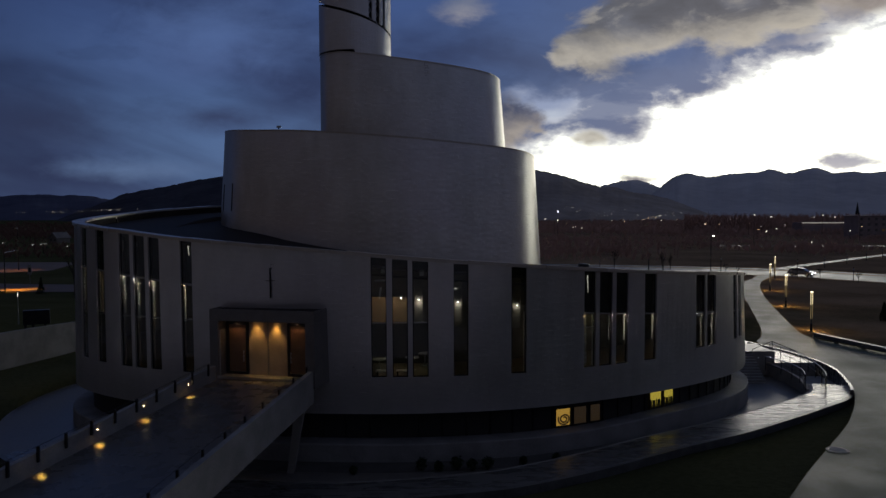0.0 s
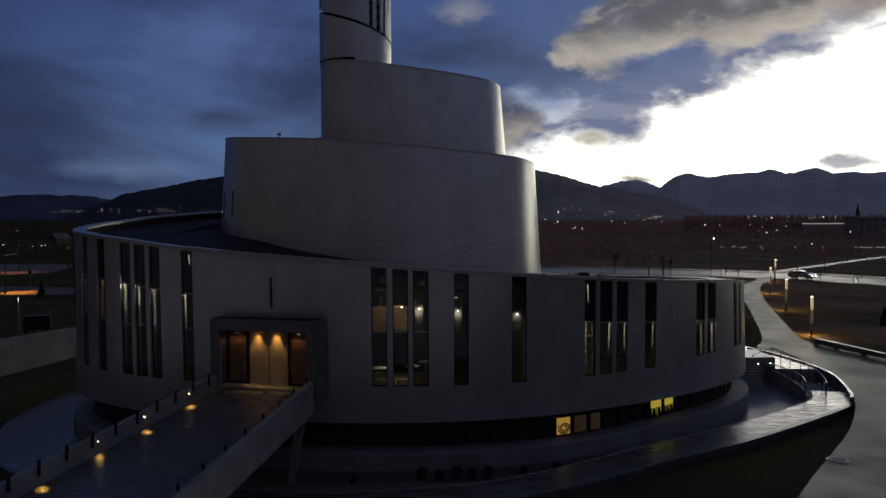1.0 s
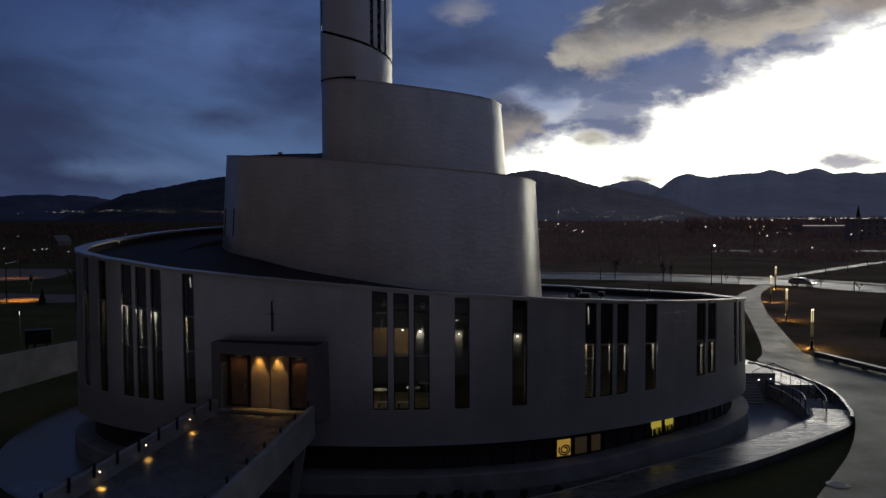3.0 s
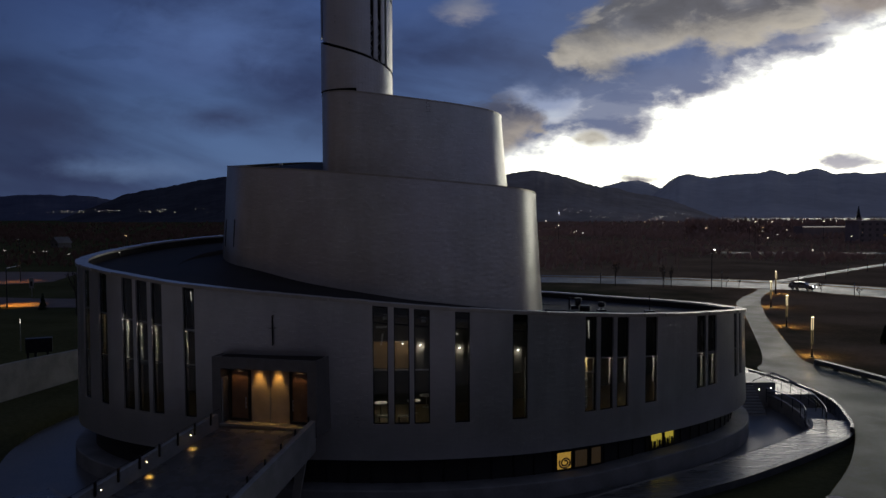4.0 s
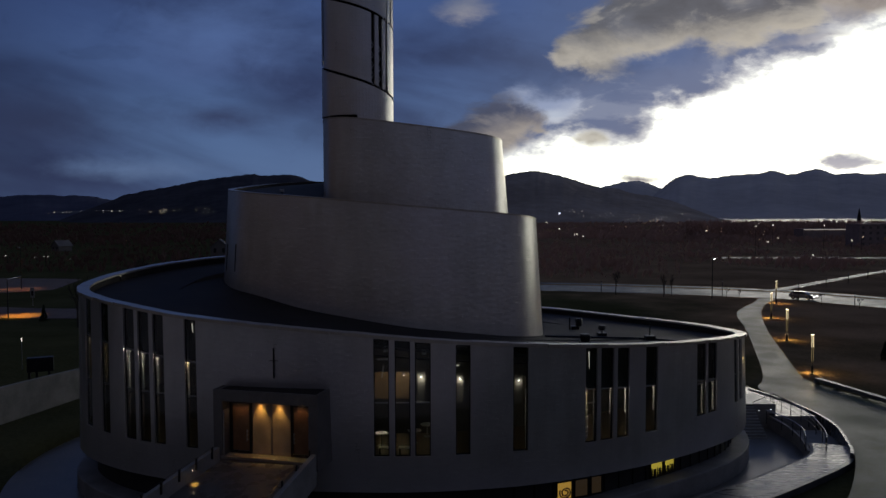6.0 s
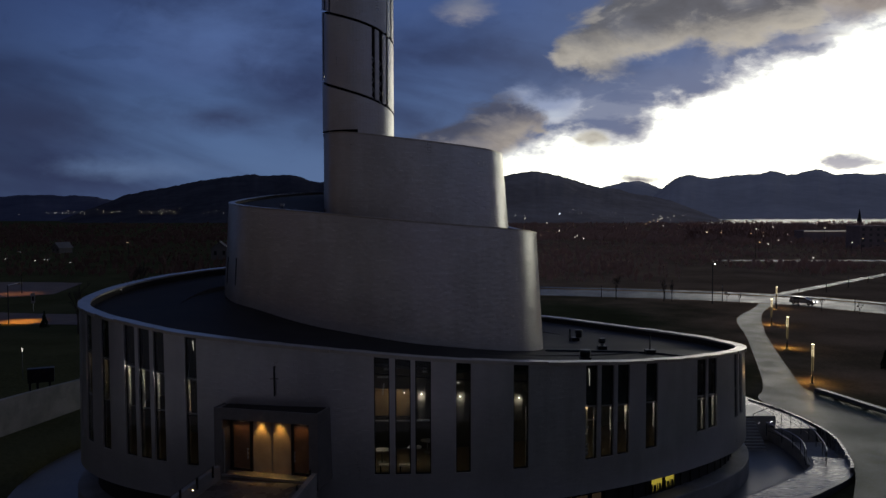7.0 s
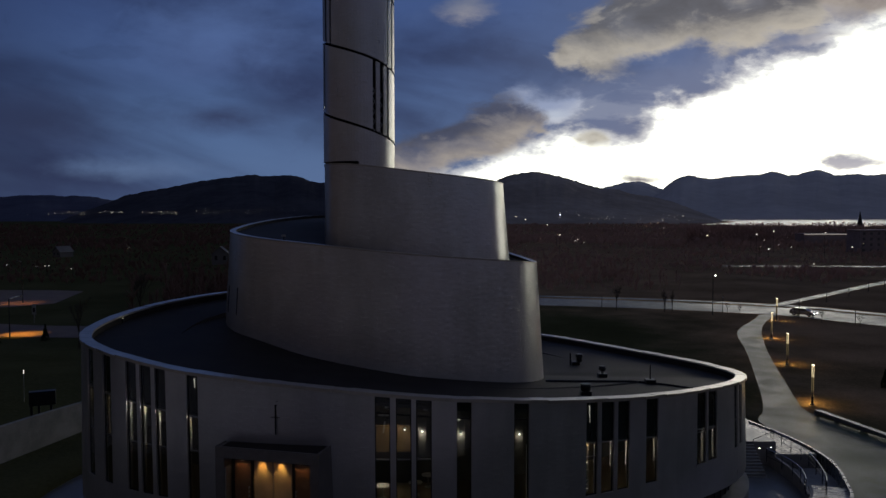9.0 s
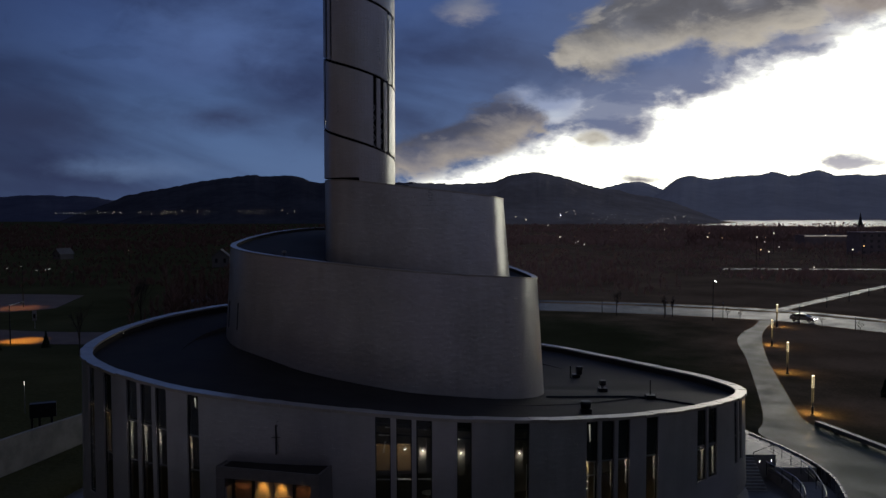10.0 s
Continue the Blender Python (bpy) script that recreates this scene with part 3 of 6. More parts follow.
def deck_level(x, y):
    """Level of the curved walkway at the foot of the church."""
    if y > 52:
        return -1.25 + min(0.25, (y - 52) * 0.02)
    return -1.25 - 0.75 * min(1.0, max(0.0, (25.5 - x) / 30))


def level(x, y):
    """Height of the open ground."""
    z = -1.05
    d = math.hypot(x, y)
    if d > 220:
        z -= 9.0 * min(1.0, (d - 220) / 900)
    # raised lawn on the left, behind its retaining wall
    k = min(1, max(0, (-38.0 - x + (y - 62) * 0.26) / 2.0)) * min(1, max(0, (y - 44) / 4)) * min(1, max(0, (112 - y) / 30))
    return z + 1.9 * k * min(1, max(0, (x + 95) / 30))


edge_line = spline([(x, y, 0) for x, y in WALL_OUT], 8)
rings = [[Vector((p.x, p.y, -2.2)) for p in offset(edge_line, -0.1)],
         [Vector((p.x, p.y, deck_level(p.x, p.y) - 0.45)) for p in edge_line]]
for d in (3, 7, 11, 16, 22, 30, 40, 52, 66, 84, 105, 130, 165, 210, 270, 350, 500, 750, 1100, 1700, 2600, 4600):
    r = offset(edge_line, d)
    rings.append([Vector((p.x, p.y, level(p.x, p.y) if d > 5 else -1.05 * 0.6 + 0.4 * (deck_level(q.x, q.y) - 0.45))) for p, q in zip(r, edge_line)])
ground = tagged(loft("ground", rings, GRASS), "dark damp autumn lawn and fields running to the fjord", "ground", kind="structure")

yard = mesh_object("yard", [Vector((p.x, p.y, -2.17)) for p in offset(edge_line, -0.05)], [tuple(range(len(edge_line)))], YARDCON)
tagged(yard, "sunken wet paved yard round the foot of the church", "yard", kind="structure")

# Added sheet, out of view, that lightens and warms the church front.
tagged(mesh_object("forecourt", [(-190, -90, -1.035), (60, -90, -1.035), (24, 8, -1.035), (6, 27, -1.035), (-22, 28, -1.035), (-36, 43, -1.035), (-190, 43, -1.035)], [(0, 1, 2, 3, 4, 5, 6)], BOUNCEGROUND), "unseen pale ground added before the church to bounce light onto its wall", "forecourt", kind="structure")

PATH_L = [(59.5, 145.0), (56.0, 138.5), (50.2, 129.4), (46.3, 121.2), (42.0, 106.5), (37.6, 93.0), (35.0, 85.2), (32.6, 78.2), (30.7, 73.6), (29.0, 70.2), (29.55, 65.0), (29.95, 59.0), (28.65, 54.0), (27.1, 50.0), (23.6, 44.0), (20.0, 39.1), (16.6, 34.6), (10.5, 26.0), (2, 14)]
PATH_R = [(63.5, 145.0), (60.2, 141.0), (55.0, 132.0), (50.8, 122.6), (45.8, 109.0), (42.2, 98.0), (39.0, 87.6), (36.5, 79.4), (35.2, 74.0), (36.2, 69.0), (38.2, 63), (39.6, 57), (39, 48), (37, 43), (34, 38), (30, 32), (27, 27), (24, 24), (16, 14)]
pl, pr = (spline([(x, y, -1.02) for x, y in side], 6, False) for side in (PATH_L, PATH_R))
path = tagged(strip("footpath", pl, pr, WET), "wet pale asphalt footpath curving past the church", "path", kind="structure")
ROAD_N = [(-60, 176), (-20, 171), (20, 160), (41.4, 153.7), (59.6, 145.6), (64.4, 142), (74.6, 129.3), (90, 108), (110, 75)]
ROAD_F = [(-60, 188), (-20, 184), (22, 173), (45, 166.5), (66, 156.5), (72, 152), (82, 140), (99, 116), (120, 80)]
rn, rf = (spline([(x, y, -0.99) for x, y in side], 8, False) for side in (ROAD_N, ROAD_F))
tagged(strip("road", rn, rf, WETROAD), "wet asphalt road shining under the evening sky", "road", kind="structure")
wn, wf = [p + Vector((0.9, 2.6, 0.0)) for p in rf], [p + Vector((1.9, 5.4, 0.0)) for p in rf]
tagged(strip("pavement", wn, wf, WETROAD), "narrow wet pavement along the far side of the road", "pavement", kind="structure")
bl, br = ([(x, y, level(x, y) + 0.12) for x, y in s] for s in (((66, 158), (92, 184), (120, 213), (152, 246)), ((68.6, 157), (94.4, 182.6), (122.4, 211.6), (154.4, 244.6))))
tagged(strip("side_road", *(spline(s, 6, False) for s in (bl, br)), WETROAD), "wet side road leading off towards the town", "road", kind="structure")
bl, br = ([(x, y, level(x, y) + 0.25) for x, y in s] for s in (((100, 285), (170, 284), (240, 281)), ((100, 288.5), (170, 289), (240, 288))))
tagged(strip("far_road", *(spline(s, 6, False) for s in (bl, br)), WETROAD), "distant wet road catching the light", "road", kind="structure")
bl, br = [(-130, 128, -0.98), (-90, 123, -0.98), (-66, 119, -0.98), (-40, 118, -0.98)], [(-130, 140, -0.98), (-90, 136, -0.98), (-66, 131, -0.98), (-40, 131, -0.98)]
tagged(strip("street", *(spline(s, 6, False) for s in (bl, br)), STREET), "dark wet street lit by an orange lamp", "road", kind="structure")
bl, br = [(-150, 152, -0.98), (-110, 153, -0.98), (-92, 157, -0.98), (-84, 164, -0.98)], [(-150, 193, -0.98), (-112, 193, -0.98), (-98, 192, -0.98), (-90, 190, -0.98)]
tagged(strip("car_park", *(spline(s, 6, False) for s in (bl, br)), STREET), "dim wet car park beside the street", "car park", kind="structure")

# ---- church: stacked spiral volumes clad in titanium ----
church = empty("church", label="spiral church clad in grey titanium shingles with a round bell tower", category="church")
TIER1 = [(-24.1, 52.0, 10.7), (-23.2, 48.4, 10.5), (-21.2, 45.6, 10.34), (-18.3, 43.3, 10.1), (-14.6, 41.5, 9.75), (-10.5, 40.4, 9.42), (-6.0, 39.8, 9.08), (-0.7, 39.8, 8.62), (4.6, 40.8, 8.22),
         (9.1, 42.7, 7.84), (13.0, 45.0, 7.53), (16.5, 47.7, 7.25), (19.4, 50.7, 6.98), (21.3, 54.2, 6.65), (21.9, 57.6, 6.35), (20.9, 61.2, 6.25), (19.2, 65.6, 6.0), (17.0, 71.5, 5.6),
         (14.6, 77.3, 5.25), (12.0, 83.0, 4.9), (7.5, 87.5, 4.8), (1.0, 86.0, 5.6), (-6.5, 80.5, 7.8), (-12.5, 73.0, 10.5), (-17.6, 66.0, 11.6), (-21.6, 61.2, 11.4), (-23.8, 56.6, 11.0)]
N1 = 10
rim = spline(TIER1, N1)
FOOT, SILL = 0.35, 2.33


def foot_of(p):
    """Where the wall below a point of the rim meets its foot: the front leans in a little, the ends spread."""
    return Vector((p.x * 1.010, p.y + 0.6 * max(0.0, min(1.0, (52 - p.y) / 10)), FOOT))


def on_rim(t):
    """A point on the rim by control-point number."""
    k = len(TIER1)
    i = int(math.floor(t))
    f = t - i
    a, b, c, d = (Vector(TIER1[(i + j) % k]) for j in (-1, 0, 1, 2))
    return 0.5 * (2 * b + (c - a) * f + (2 * a - 5 * b + 4 * c - d) * f * f + (3 * b - a - 3 * c + d) * f ** 3)


def rim_normal(t):
    d = on_rim(t + 0.02) - on_rim(t - 0.02)
    return Vector((d.y, -d.x, 0)).normalized()


def on_wall(t, z, out=0.0):
    p = on_rim(t)
    q = foot_of(p)
    f = (p.z - z) / (p.z - q.z)
    r = p.lerp(q, f)
    return r + rim_normal(t) * out


# slots: first and last place along the rim, and whether the ceiling void darkens the upper part
SLOTS = [(1.34, 1.47), (1.72, 2.03), (2.38, 2.63), (3.01, 3.24), (3.31, 3.52), (3.59, 3.775), (4.115, 4.29), (6.44, 6.59), (6.645, 6.795), (6.84, 6.995), (7.24, 7.385), (7.815, 7.98),
         (8.70, 8.865), (8.92, 9.11), (9.17, 9.36), (9.65, 9.87), (10.71, 10.945), (11.0, 11.25), (11.87, 12.06), (12.14, 12.36)]
HEAD = 0.16


def slot_sill(k):
    return SILL if k < 16 else SILL + 0.25


def church_wall():
    cuts = sorted({round(i / N1, 4) for i in range(len(TIER1) * N1 + 1)} | {round(v, 4) for s in SLOTS for v in s})
    verts, uvs, faces, run = [], [], [], 0.0

    def quad(pts, uv):
        n = len(verts)
        verts.extend(pts)
        uvs.extend(uv)
        faces.append((n, n + 1, n + 2, n + 3))

    for a, b in zip(cuts, cuts[1:]):
        if b - a < 1e-5:
            continue
        mid = (a + b) / 2
        step = (on_rim(b) - on_rim(a)).xy.length
        za, zb = on_rim(a).z, on_rim(b).z
        slot = next((k for k, s in enumerate(SLOTS) if s[0] < mid < s[1]), None)
        spans = [(FOOT, FOOT, za, zb)]
        if slot is not None:
            s = slot_sill(slot)
            spans = [(FOOT, FOOT, s, s), (za - HEAD, zb - HEAD, za, zb)]
        for z0a, z0b, z1a, z1b in spans:
            quad([on_wall(a, z0a), on_wall(b, z0b), on_wall(b, z1b), on_wall(a, z1a)], [(run, z0a), (run + step, z0b), (run + step, z1b), (run, z1a)])
            quad([on_wall(b, z0b, -0.25), on_wall(a, z0a, -0.25), on_wall(a, z1a, -0.25), on_wall(b, z1b, -0.25)], [(run + step, z0b), (run, z0a), (run, z1a), (run + step, z1b)])
        # soffit
        quad([on_wall(b, FOOT), on_wall(a, FOOT), on_wall(a, FOOT, -1.1), on_wall(b, FOOT, -1.1)], [(run, 0), (run, 0), (run, 0), (run, 0)])
        if slot is not None:
            s = slot_sill(slot)
            quad([on_wall(a, s), on_wall(b, s), on_wall(b, s, -0.25), on_wall(a, s, -0.25)], [(run, s)] * 4)
            quad([on_wall(b, zb - HEAD), on_wall(a, za - HEAD), on_wall(a, za - HEAD, -0.25), on_wall(b, zb - HEAD, -0.25)], [(run, za)] * 4)
        run += step
    for k, s in enumerate(SLOTS):
        for t in s:
            z0, z1 = slot_sill(k), on_rim(t).z - HEAD
            pts = [on_wall(t, z0), on_wall(t, z0, -0.25), on_wall(t, z1, -0.25), on_wall(t, z1)]
            quad(pts if t == s[0] else pts[::-1], [(0, z0), (0.45, z0), (0.45, z1), (0, z1)])
    return mesh_object("wall", verts, faces, TITANIUM, church, "grey titanium shingle cladding", uvs)


church_wall()
# rim: a metal coping over the parapet, and the roof inside it
loft("parapet", [offset(rim, 0.02, -0.10), offset(rim, 0.02, 0.02), offset(rim, -0.58, 0.02)], COPING, church, "metal parapet behind the coping", smooth=False)
loft("parapet", [offset(rim, -0.60, 0.0), offset(rim, -0.60, -0.62)], ROOFING, church, "dark felt upstand inside the roof edge", smooth=False)


def coping_panels():
    """Folded metal coping, panel by panel, slightly out of line with one another."""
    rnd = random.Random(21)
    i = 0
    while i < len(rim):
        n = 3 if i % 2 else 2
        run = [rim[(i + j) % len(rim)] for j in range(n + 1)]
        nn = [rim_normal(((i + j) % len(rim)) / N1) for j in range(n + 1)]
        o, up = rnd.uniform(0.06, 0.16), rnd.uniform(0.03, 0.06)
        verts = []
        for p, q in zip(run, nn):
            for d, z in ((o, -0.13), (o, up), (-0.63, up - 0.02), (-0.63, -0.10)):
                verts.append(p + q * d + Vector((0, 0, z)))
        faces = [(j * 4 + r, (j + 1) * 4 + r, (j + 1) * 4 + r + 1, j * 4 + r + 1) for j in range(n) for r in range(3)]
        faces += [(0, 1, 2, 3), (n * 4 + 3, n * 4 + 2, n * 4 + 1, n * 4)]
        mesh_object("coping_panel", verts, faces, COPING, church)
        i += n


coping_panels()
HUB = Vector((-4.0, 59.0, 0))
roof_edge = offset(rim, -0.60, -0.52)
roof_rings = [roof_edge] + [[Vector((HUB.x + (p.x - HUB.x) * f, HUB.y + (p.y - HUB.y) * f, p.z)) for p in roof_edge] for f in (0.8, 0.6, 0.4, 0.2)]
loft("roof", roof_rings, ROOFING, church, "dark roofing felt rising in a spiral")


def drum(name, points, n, low, lean, mat, roof_drop=0.26):
    """One upper volume: its skin leans outwards towards the bottom by lean(p) per metre."""
    top = spline(points, n)
    nn = normals(top)
    bottom = [p + q * (lean(p) * (p.z - low(p))) for p, q in zip(top, nn)]
    bottom = [Vector((p.x, p.y, low(p))) for p in bottom]
    rings = [[b.lerp(t, f) for b, t in zip(bottom, top)] for f in (0, 0.25, 0.5, 0.75, 1)]
    ob = loft(name, rings, mat, church)
    loft("rim", [offset(top, 0.03, -0.07), offset(top, 0.03, 0.03), offset(top, -0.40, 0.03)], COPING, church, smooth=False)
    loft("parapet", [offset(top, -0.41, 0.03), offset(top, -0.41, -roof_drop)], ROOFING, church, "dark felt upstand inside the roof edge", smooth=False)
    inner = offset(top, -0.40, -roof_drop + 0.06)
    c = sum(inner, Vector()) / len(inner)
    loft("roof", [inner] + [[Vector((c.x + (p.x - c.x) * f, c.y + (p.y - c.y) * f, p.z)) for p in inner] for f in (0.7, 0.4, 0.1)], ROOFING, church, "dark roofing felt")
    return ob


TIER2 = [(-16.2, 59.6, 17.2), (-15.9, 56.6, 17.0), (-14.6, 53.9, 16.82), (-12.4, 51.8, 16.6), (-9.3, 49.8, 16.36), (-6.0, 48.6, 16.07), (-2.6, 48.1, 15.77), (0.6, 48.6, 15.5), (3.6, 49.7, 15.25),
         (5.3, 51.0, 15.07), (6.25, 53.0, 14.88), (6.5, 56.0, 14.8), (5.6, 60.5, 15.0), (3.2, 65.0, 15.6), (-1.0, 69.0, 16.6), (-6.0, 70.6, 17.6), (-11.0, 69.6, 18.06), (-14.2, 66.8, 17.85), (-15.8, 63.2, 17.5)]
drum("upper_wall", TIER2, 8, lambda p: 3.0, lambda p: 0.062, TITANIUM)
TIER3 = [(-8.4, 53.6, 21.6), (-7.9, 51.9, 21.62), (-6.6, 50.9, 21.58), (-4.9, 50.75, 21.42), (-2.3, 51.0, 21.13), (0.4, 51.6, 20.85), (2.6, 52.6, 20.62), (3.6, 53.6, 20.48), (4.1, 55.2, 20.4),
         (4.1, 58.0, 20.5), (2.6, 61.5, 20.7), (-0.6, 63.6, 21.0), (-4.4, 63.3, 21.3), (-7.4, 60.4, 21.5), (-8.5, 56.8, 21.6)]
drum("upper_wall", TIER3, 8, lambda p: 13.0, lambda p: 0.085 * max(0.0, min(1.0, (p.x + 5.0) / 7)), TITANIUM)

# bell tower: shells between the turns of one rising seam, with upright slots
TC, TR, PITCH_T = Vector((-5.94, 53.3, 0)), 2.44, 4.75


def seam(deg):
    """Height of the rising seam where it crosses each side; degrees from the front, to the right positive."""
    return 24.15 - PITCH_T * deg / 360.0


def tower_point(deg, z, r):
    a = radians(deg)
    return Vector((TC.x + r * math.sin(a), TC.y - r * math.cos(a), z))


def tower_shell(name, turn, gaps, z_low=None):
    """One turn of shell above the seam, with slots left open between the given degrees."""
    verts, faces, uvs = [], [], []
    cuts = sorted(set(list(range(-180, 181, 5)) + [v for a, b in gaps for v in (a, b)]))
    for a, b in zip(cuts, cuts[1:]):
        if any(s <= (a + b) / 2 <= e for s, e in gaps):
            continue
        for r0, flip in ((TR, 1), (TR - 0.12, -1)):
            n = len(verts)
            for d in (a, b):
                lo = seam(d) + turn * PITCH_T + 0.09 if z_low is None else (21.76 if d < 8 else z_low)
                hi = seam(d) + (turn + 1) * PITCH_T - 0.09
                verts += [tower_point(d, lo, r0), tower_point(d, hi, r0)]
                uvs += [(radians(d) * TR, lo), (radians(d) * TR, hi)]
            faces.append((n, n + 2, n + 3, n + 1)[::flip])
        n = len(verts)
        for d in (a, b):
            hi = seam(d) + (turn + 1) * PITCH_T - 0.09
            verts += [tower_point(d, hi, TR), tower_point(d, hi, TR - 0.12)]
            uvs += [(0, hi)] * 2
        faces.append((n, n + 2, n + 3, n + 1))
    return mesh_object(name, verts, faces, TITANIUM, church, "titanium tower shell", uvs)


tower_shell("tower_shell", -1, [], 20.3)
tower_shell("tower_shell", 0, [(-66, -62), (28, 34), (41, 49), (56, 61)])
tower_shell("tower_shell", 1, [(-60, -55), (-46, -42), (57, 61), (70, 75)])
tower_shell("tower_shell", 2, [(-60, -55), (-20, -14), (20, 28)])
tower_shell("tower_shell", 3, [(-60, -55), (10, 16)])
# Added core whose near-black colour gives the shade inside the slots.
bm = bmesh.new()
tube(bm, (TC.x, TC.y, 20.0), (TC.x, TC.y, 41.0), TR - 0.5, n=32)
part("tower_void_core", bm, DARKVOID, church, "near-black core for the unlit hollow behind the tower slots")
for d0 in (28, 41):
    bm = bmesh.new()
    for i in range(9):
        z = 23.75 - 0.2 * (d0 > 30) + i * 0.33
        w = 6 if d0 == 28 else 8
        tube(bm, tower_point(d0 + (0 if i % 2 else w), z, TR - 0.2), tower_point(d0 + (w if i % 2 else 0), z + 0.33, TR - 0.2), 0.05, n=6)
    part("lattice", bm, STEEL, church, "pale zigzag lattice inside a tower slot")

# ---- basement: recessed glazing over a concrete plinth ----
foot_ring = [foot_of(p) for p in rim]
def plinth_top(x):
    return -1.22 + 0.24 * max(0.0, min(1.0, (x - 8.0) / 5.0))


plinth = [[Vector((p.x, p.y, (plinth_top(p.x) if z is None else z) + dz)) for p in offset(foot_ring, d)] for d, z, dz in ((0.22, -2.4, 0), (0.22, None, -0.06), (0.18, None, 0), (-1.0, None, 0))]
loft("plinth", plinth, PLINTHCON, church, "cast concrete plinth", smooth=False)
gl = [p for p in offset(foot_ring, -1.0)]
# One near-black sheet stands for the glass and the unlit rooms behind.
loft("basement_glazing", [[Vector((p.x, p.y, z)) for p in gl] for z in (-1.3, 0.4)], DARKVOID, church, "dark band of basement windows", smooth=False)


# ---- distance: hills, fells, fjord, woods, town ----
def ridge(name, crest, far, base, mat, label, seed, rough=1.0, deep=0.35, lift=0.003):
    """A range of hills: a crest line of (bearing, rise) tangents at that distance, with slopes to front and back."""
    line = spline([(u, 0, v) for u, v in crest], 28, False)
    rows = []
    for i, p in enumerate(line):
        y = far
        h = (p.z + lift) * far
        rows.append([])
        for j, f in enumerate((0.0, 0.25, 0.5, 0.75, 0.92, 1.0, 0.7, 0.0)):
            yy = y * (1 - deep * (1 - j / 5)) if j <= 5 else y * (1 + 0.12 * (j - 5))
            wob = noise.fractal(Vector((p.x * 14, j * 0.7, seed)), 0.9, 2.1, 5) * rough
            z = base + (h - base) * f * (1 + 0.16 * wob * (1 if 0 < j < 5 else 0)) + (wob * far * 0.0014 + far * 0.0011 * rough * noise.noise(Vector((p.x * 160, seed, 0.3))) if j == 5 else 0)
            rows[-1].append(Vector((p.x * yy, yy, z)))
    k = len(rows[0])
    verts = [v for r in rows for v in r]
    faces = [(i * k + j, (i + 1) * k + j, (i + 1) * k + j + 1, i * k + j + 1) for i in range(len(rows) - 1) for j in range(k - 1)]
    return tagged(mesh_object(name, verts, faces, mat, smooth=True), label, "hills", kind="structure")


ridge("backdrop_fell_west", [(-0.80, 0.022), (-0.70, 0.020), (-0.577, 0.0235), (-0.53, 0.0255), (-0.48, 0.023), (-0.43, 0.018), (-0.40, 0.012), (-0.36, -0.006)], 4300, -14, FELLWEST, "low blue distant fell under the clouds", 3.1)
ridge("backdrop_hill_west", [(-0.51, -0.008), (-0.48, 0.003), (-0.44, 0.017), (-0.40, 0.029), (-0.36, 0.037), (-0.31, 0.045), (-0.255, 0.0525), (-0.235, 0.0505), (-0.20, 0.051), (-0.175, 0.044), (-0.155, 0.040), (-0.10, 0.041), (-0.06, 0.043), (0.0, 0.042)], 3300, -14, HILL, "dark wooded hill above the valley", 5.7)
# Middle and eastern ranges use the tones paled for haze.
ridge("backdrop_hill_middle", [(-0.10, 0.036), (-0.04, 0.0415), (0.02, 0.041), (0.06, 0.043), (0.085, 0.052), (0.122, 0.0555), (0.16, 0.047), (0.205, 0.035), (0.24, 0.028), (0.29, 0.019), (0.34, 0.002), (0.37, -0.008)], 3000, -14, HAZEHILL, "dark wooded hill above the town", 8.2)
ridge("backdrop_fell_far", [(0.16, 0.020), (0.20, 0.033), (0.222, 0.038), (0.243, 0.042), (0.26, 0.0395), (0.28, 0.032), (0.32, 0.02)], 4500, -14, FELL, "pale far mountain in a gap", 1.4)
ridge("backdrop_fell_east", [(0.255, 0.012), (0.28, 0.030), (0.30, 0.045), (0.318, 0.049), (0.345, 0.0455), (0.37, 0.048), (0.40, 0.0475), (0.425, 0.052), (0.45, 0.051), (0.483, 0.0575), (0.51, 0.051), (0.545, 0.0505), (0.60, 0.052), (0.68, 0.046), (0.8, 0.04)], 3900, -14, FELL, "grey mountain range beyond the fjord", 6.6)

fjord = mesh_object("water", [(525, 1590, -6.3), (1000, 1180, -6.3), (2300, 1300, -6.3), (2600, 3000, -6.3), (1700, 3300, -6.3), (1120, 3120, -6.3), (866, 2430, -6.3), (775, 2030, -6.3)], [(0, 1, 2, 3, 4, 5, 6, 7)], WATER)
tagged(fjord, "calm fjord water mirroring the bright sky", "water", kind="structure")


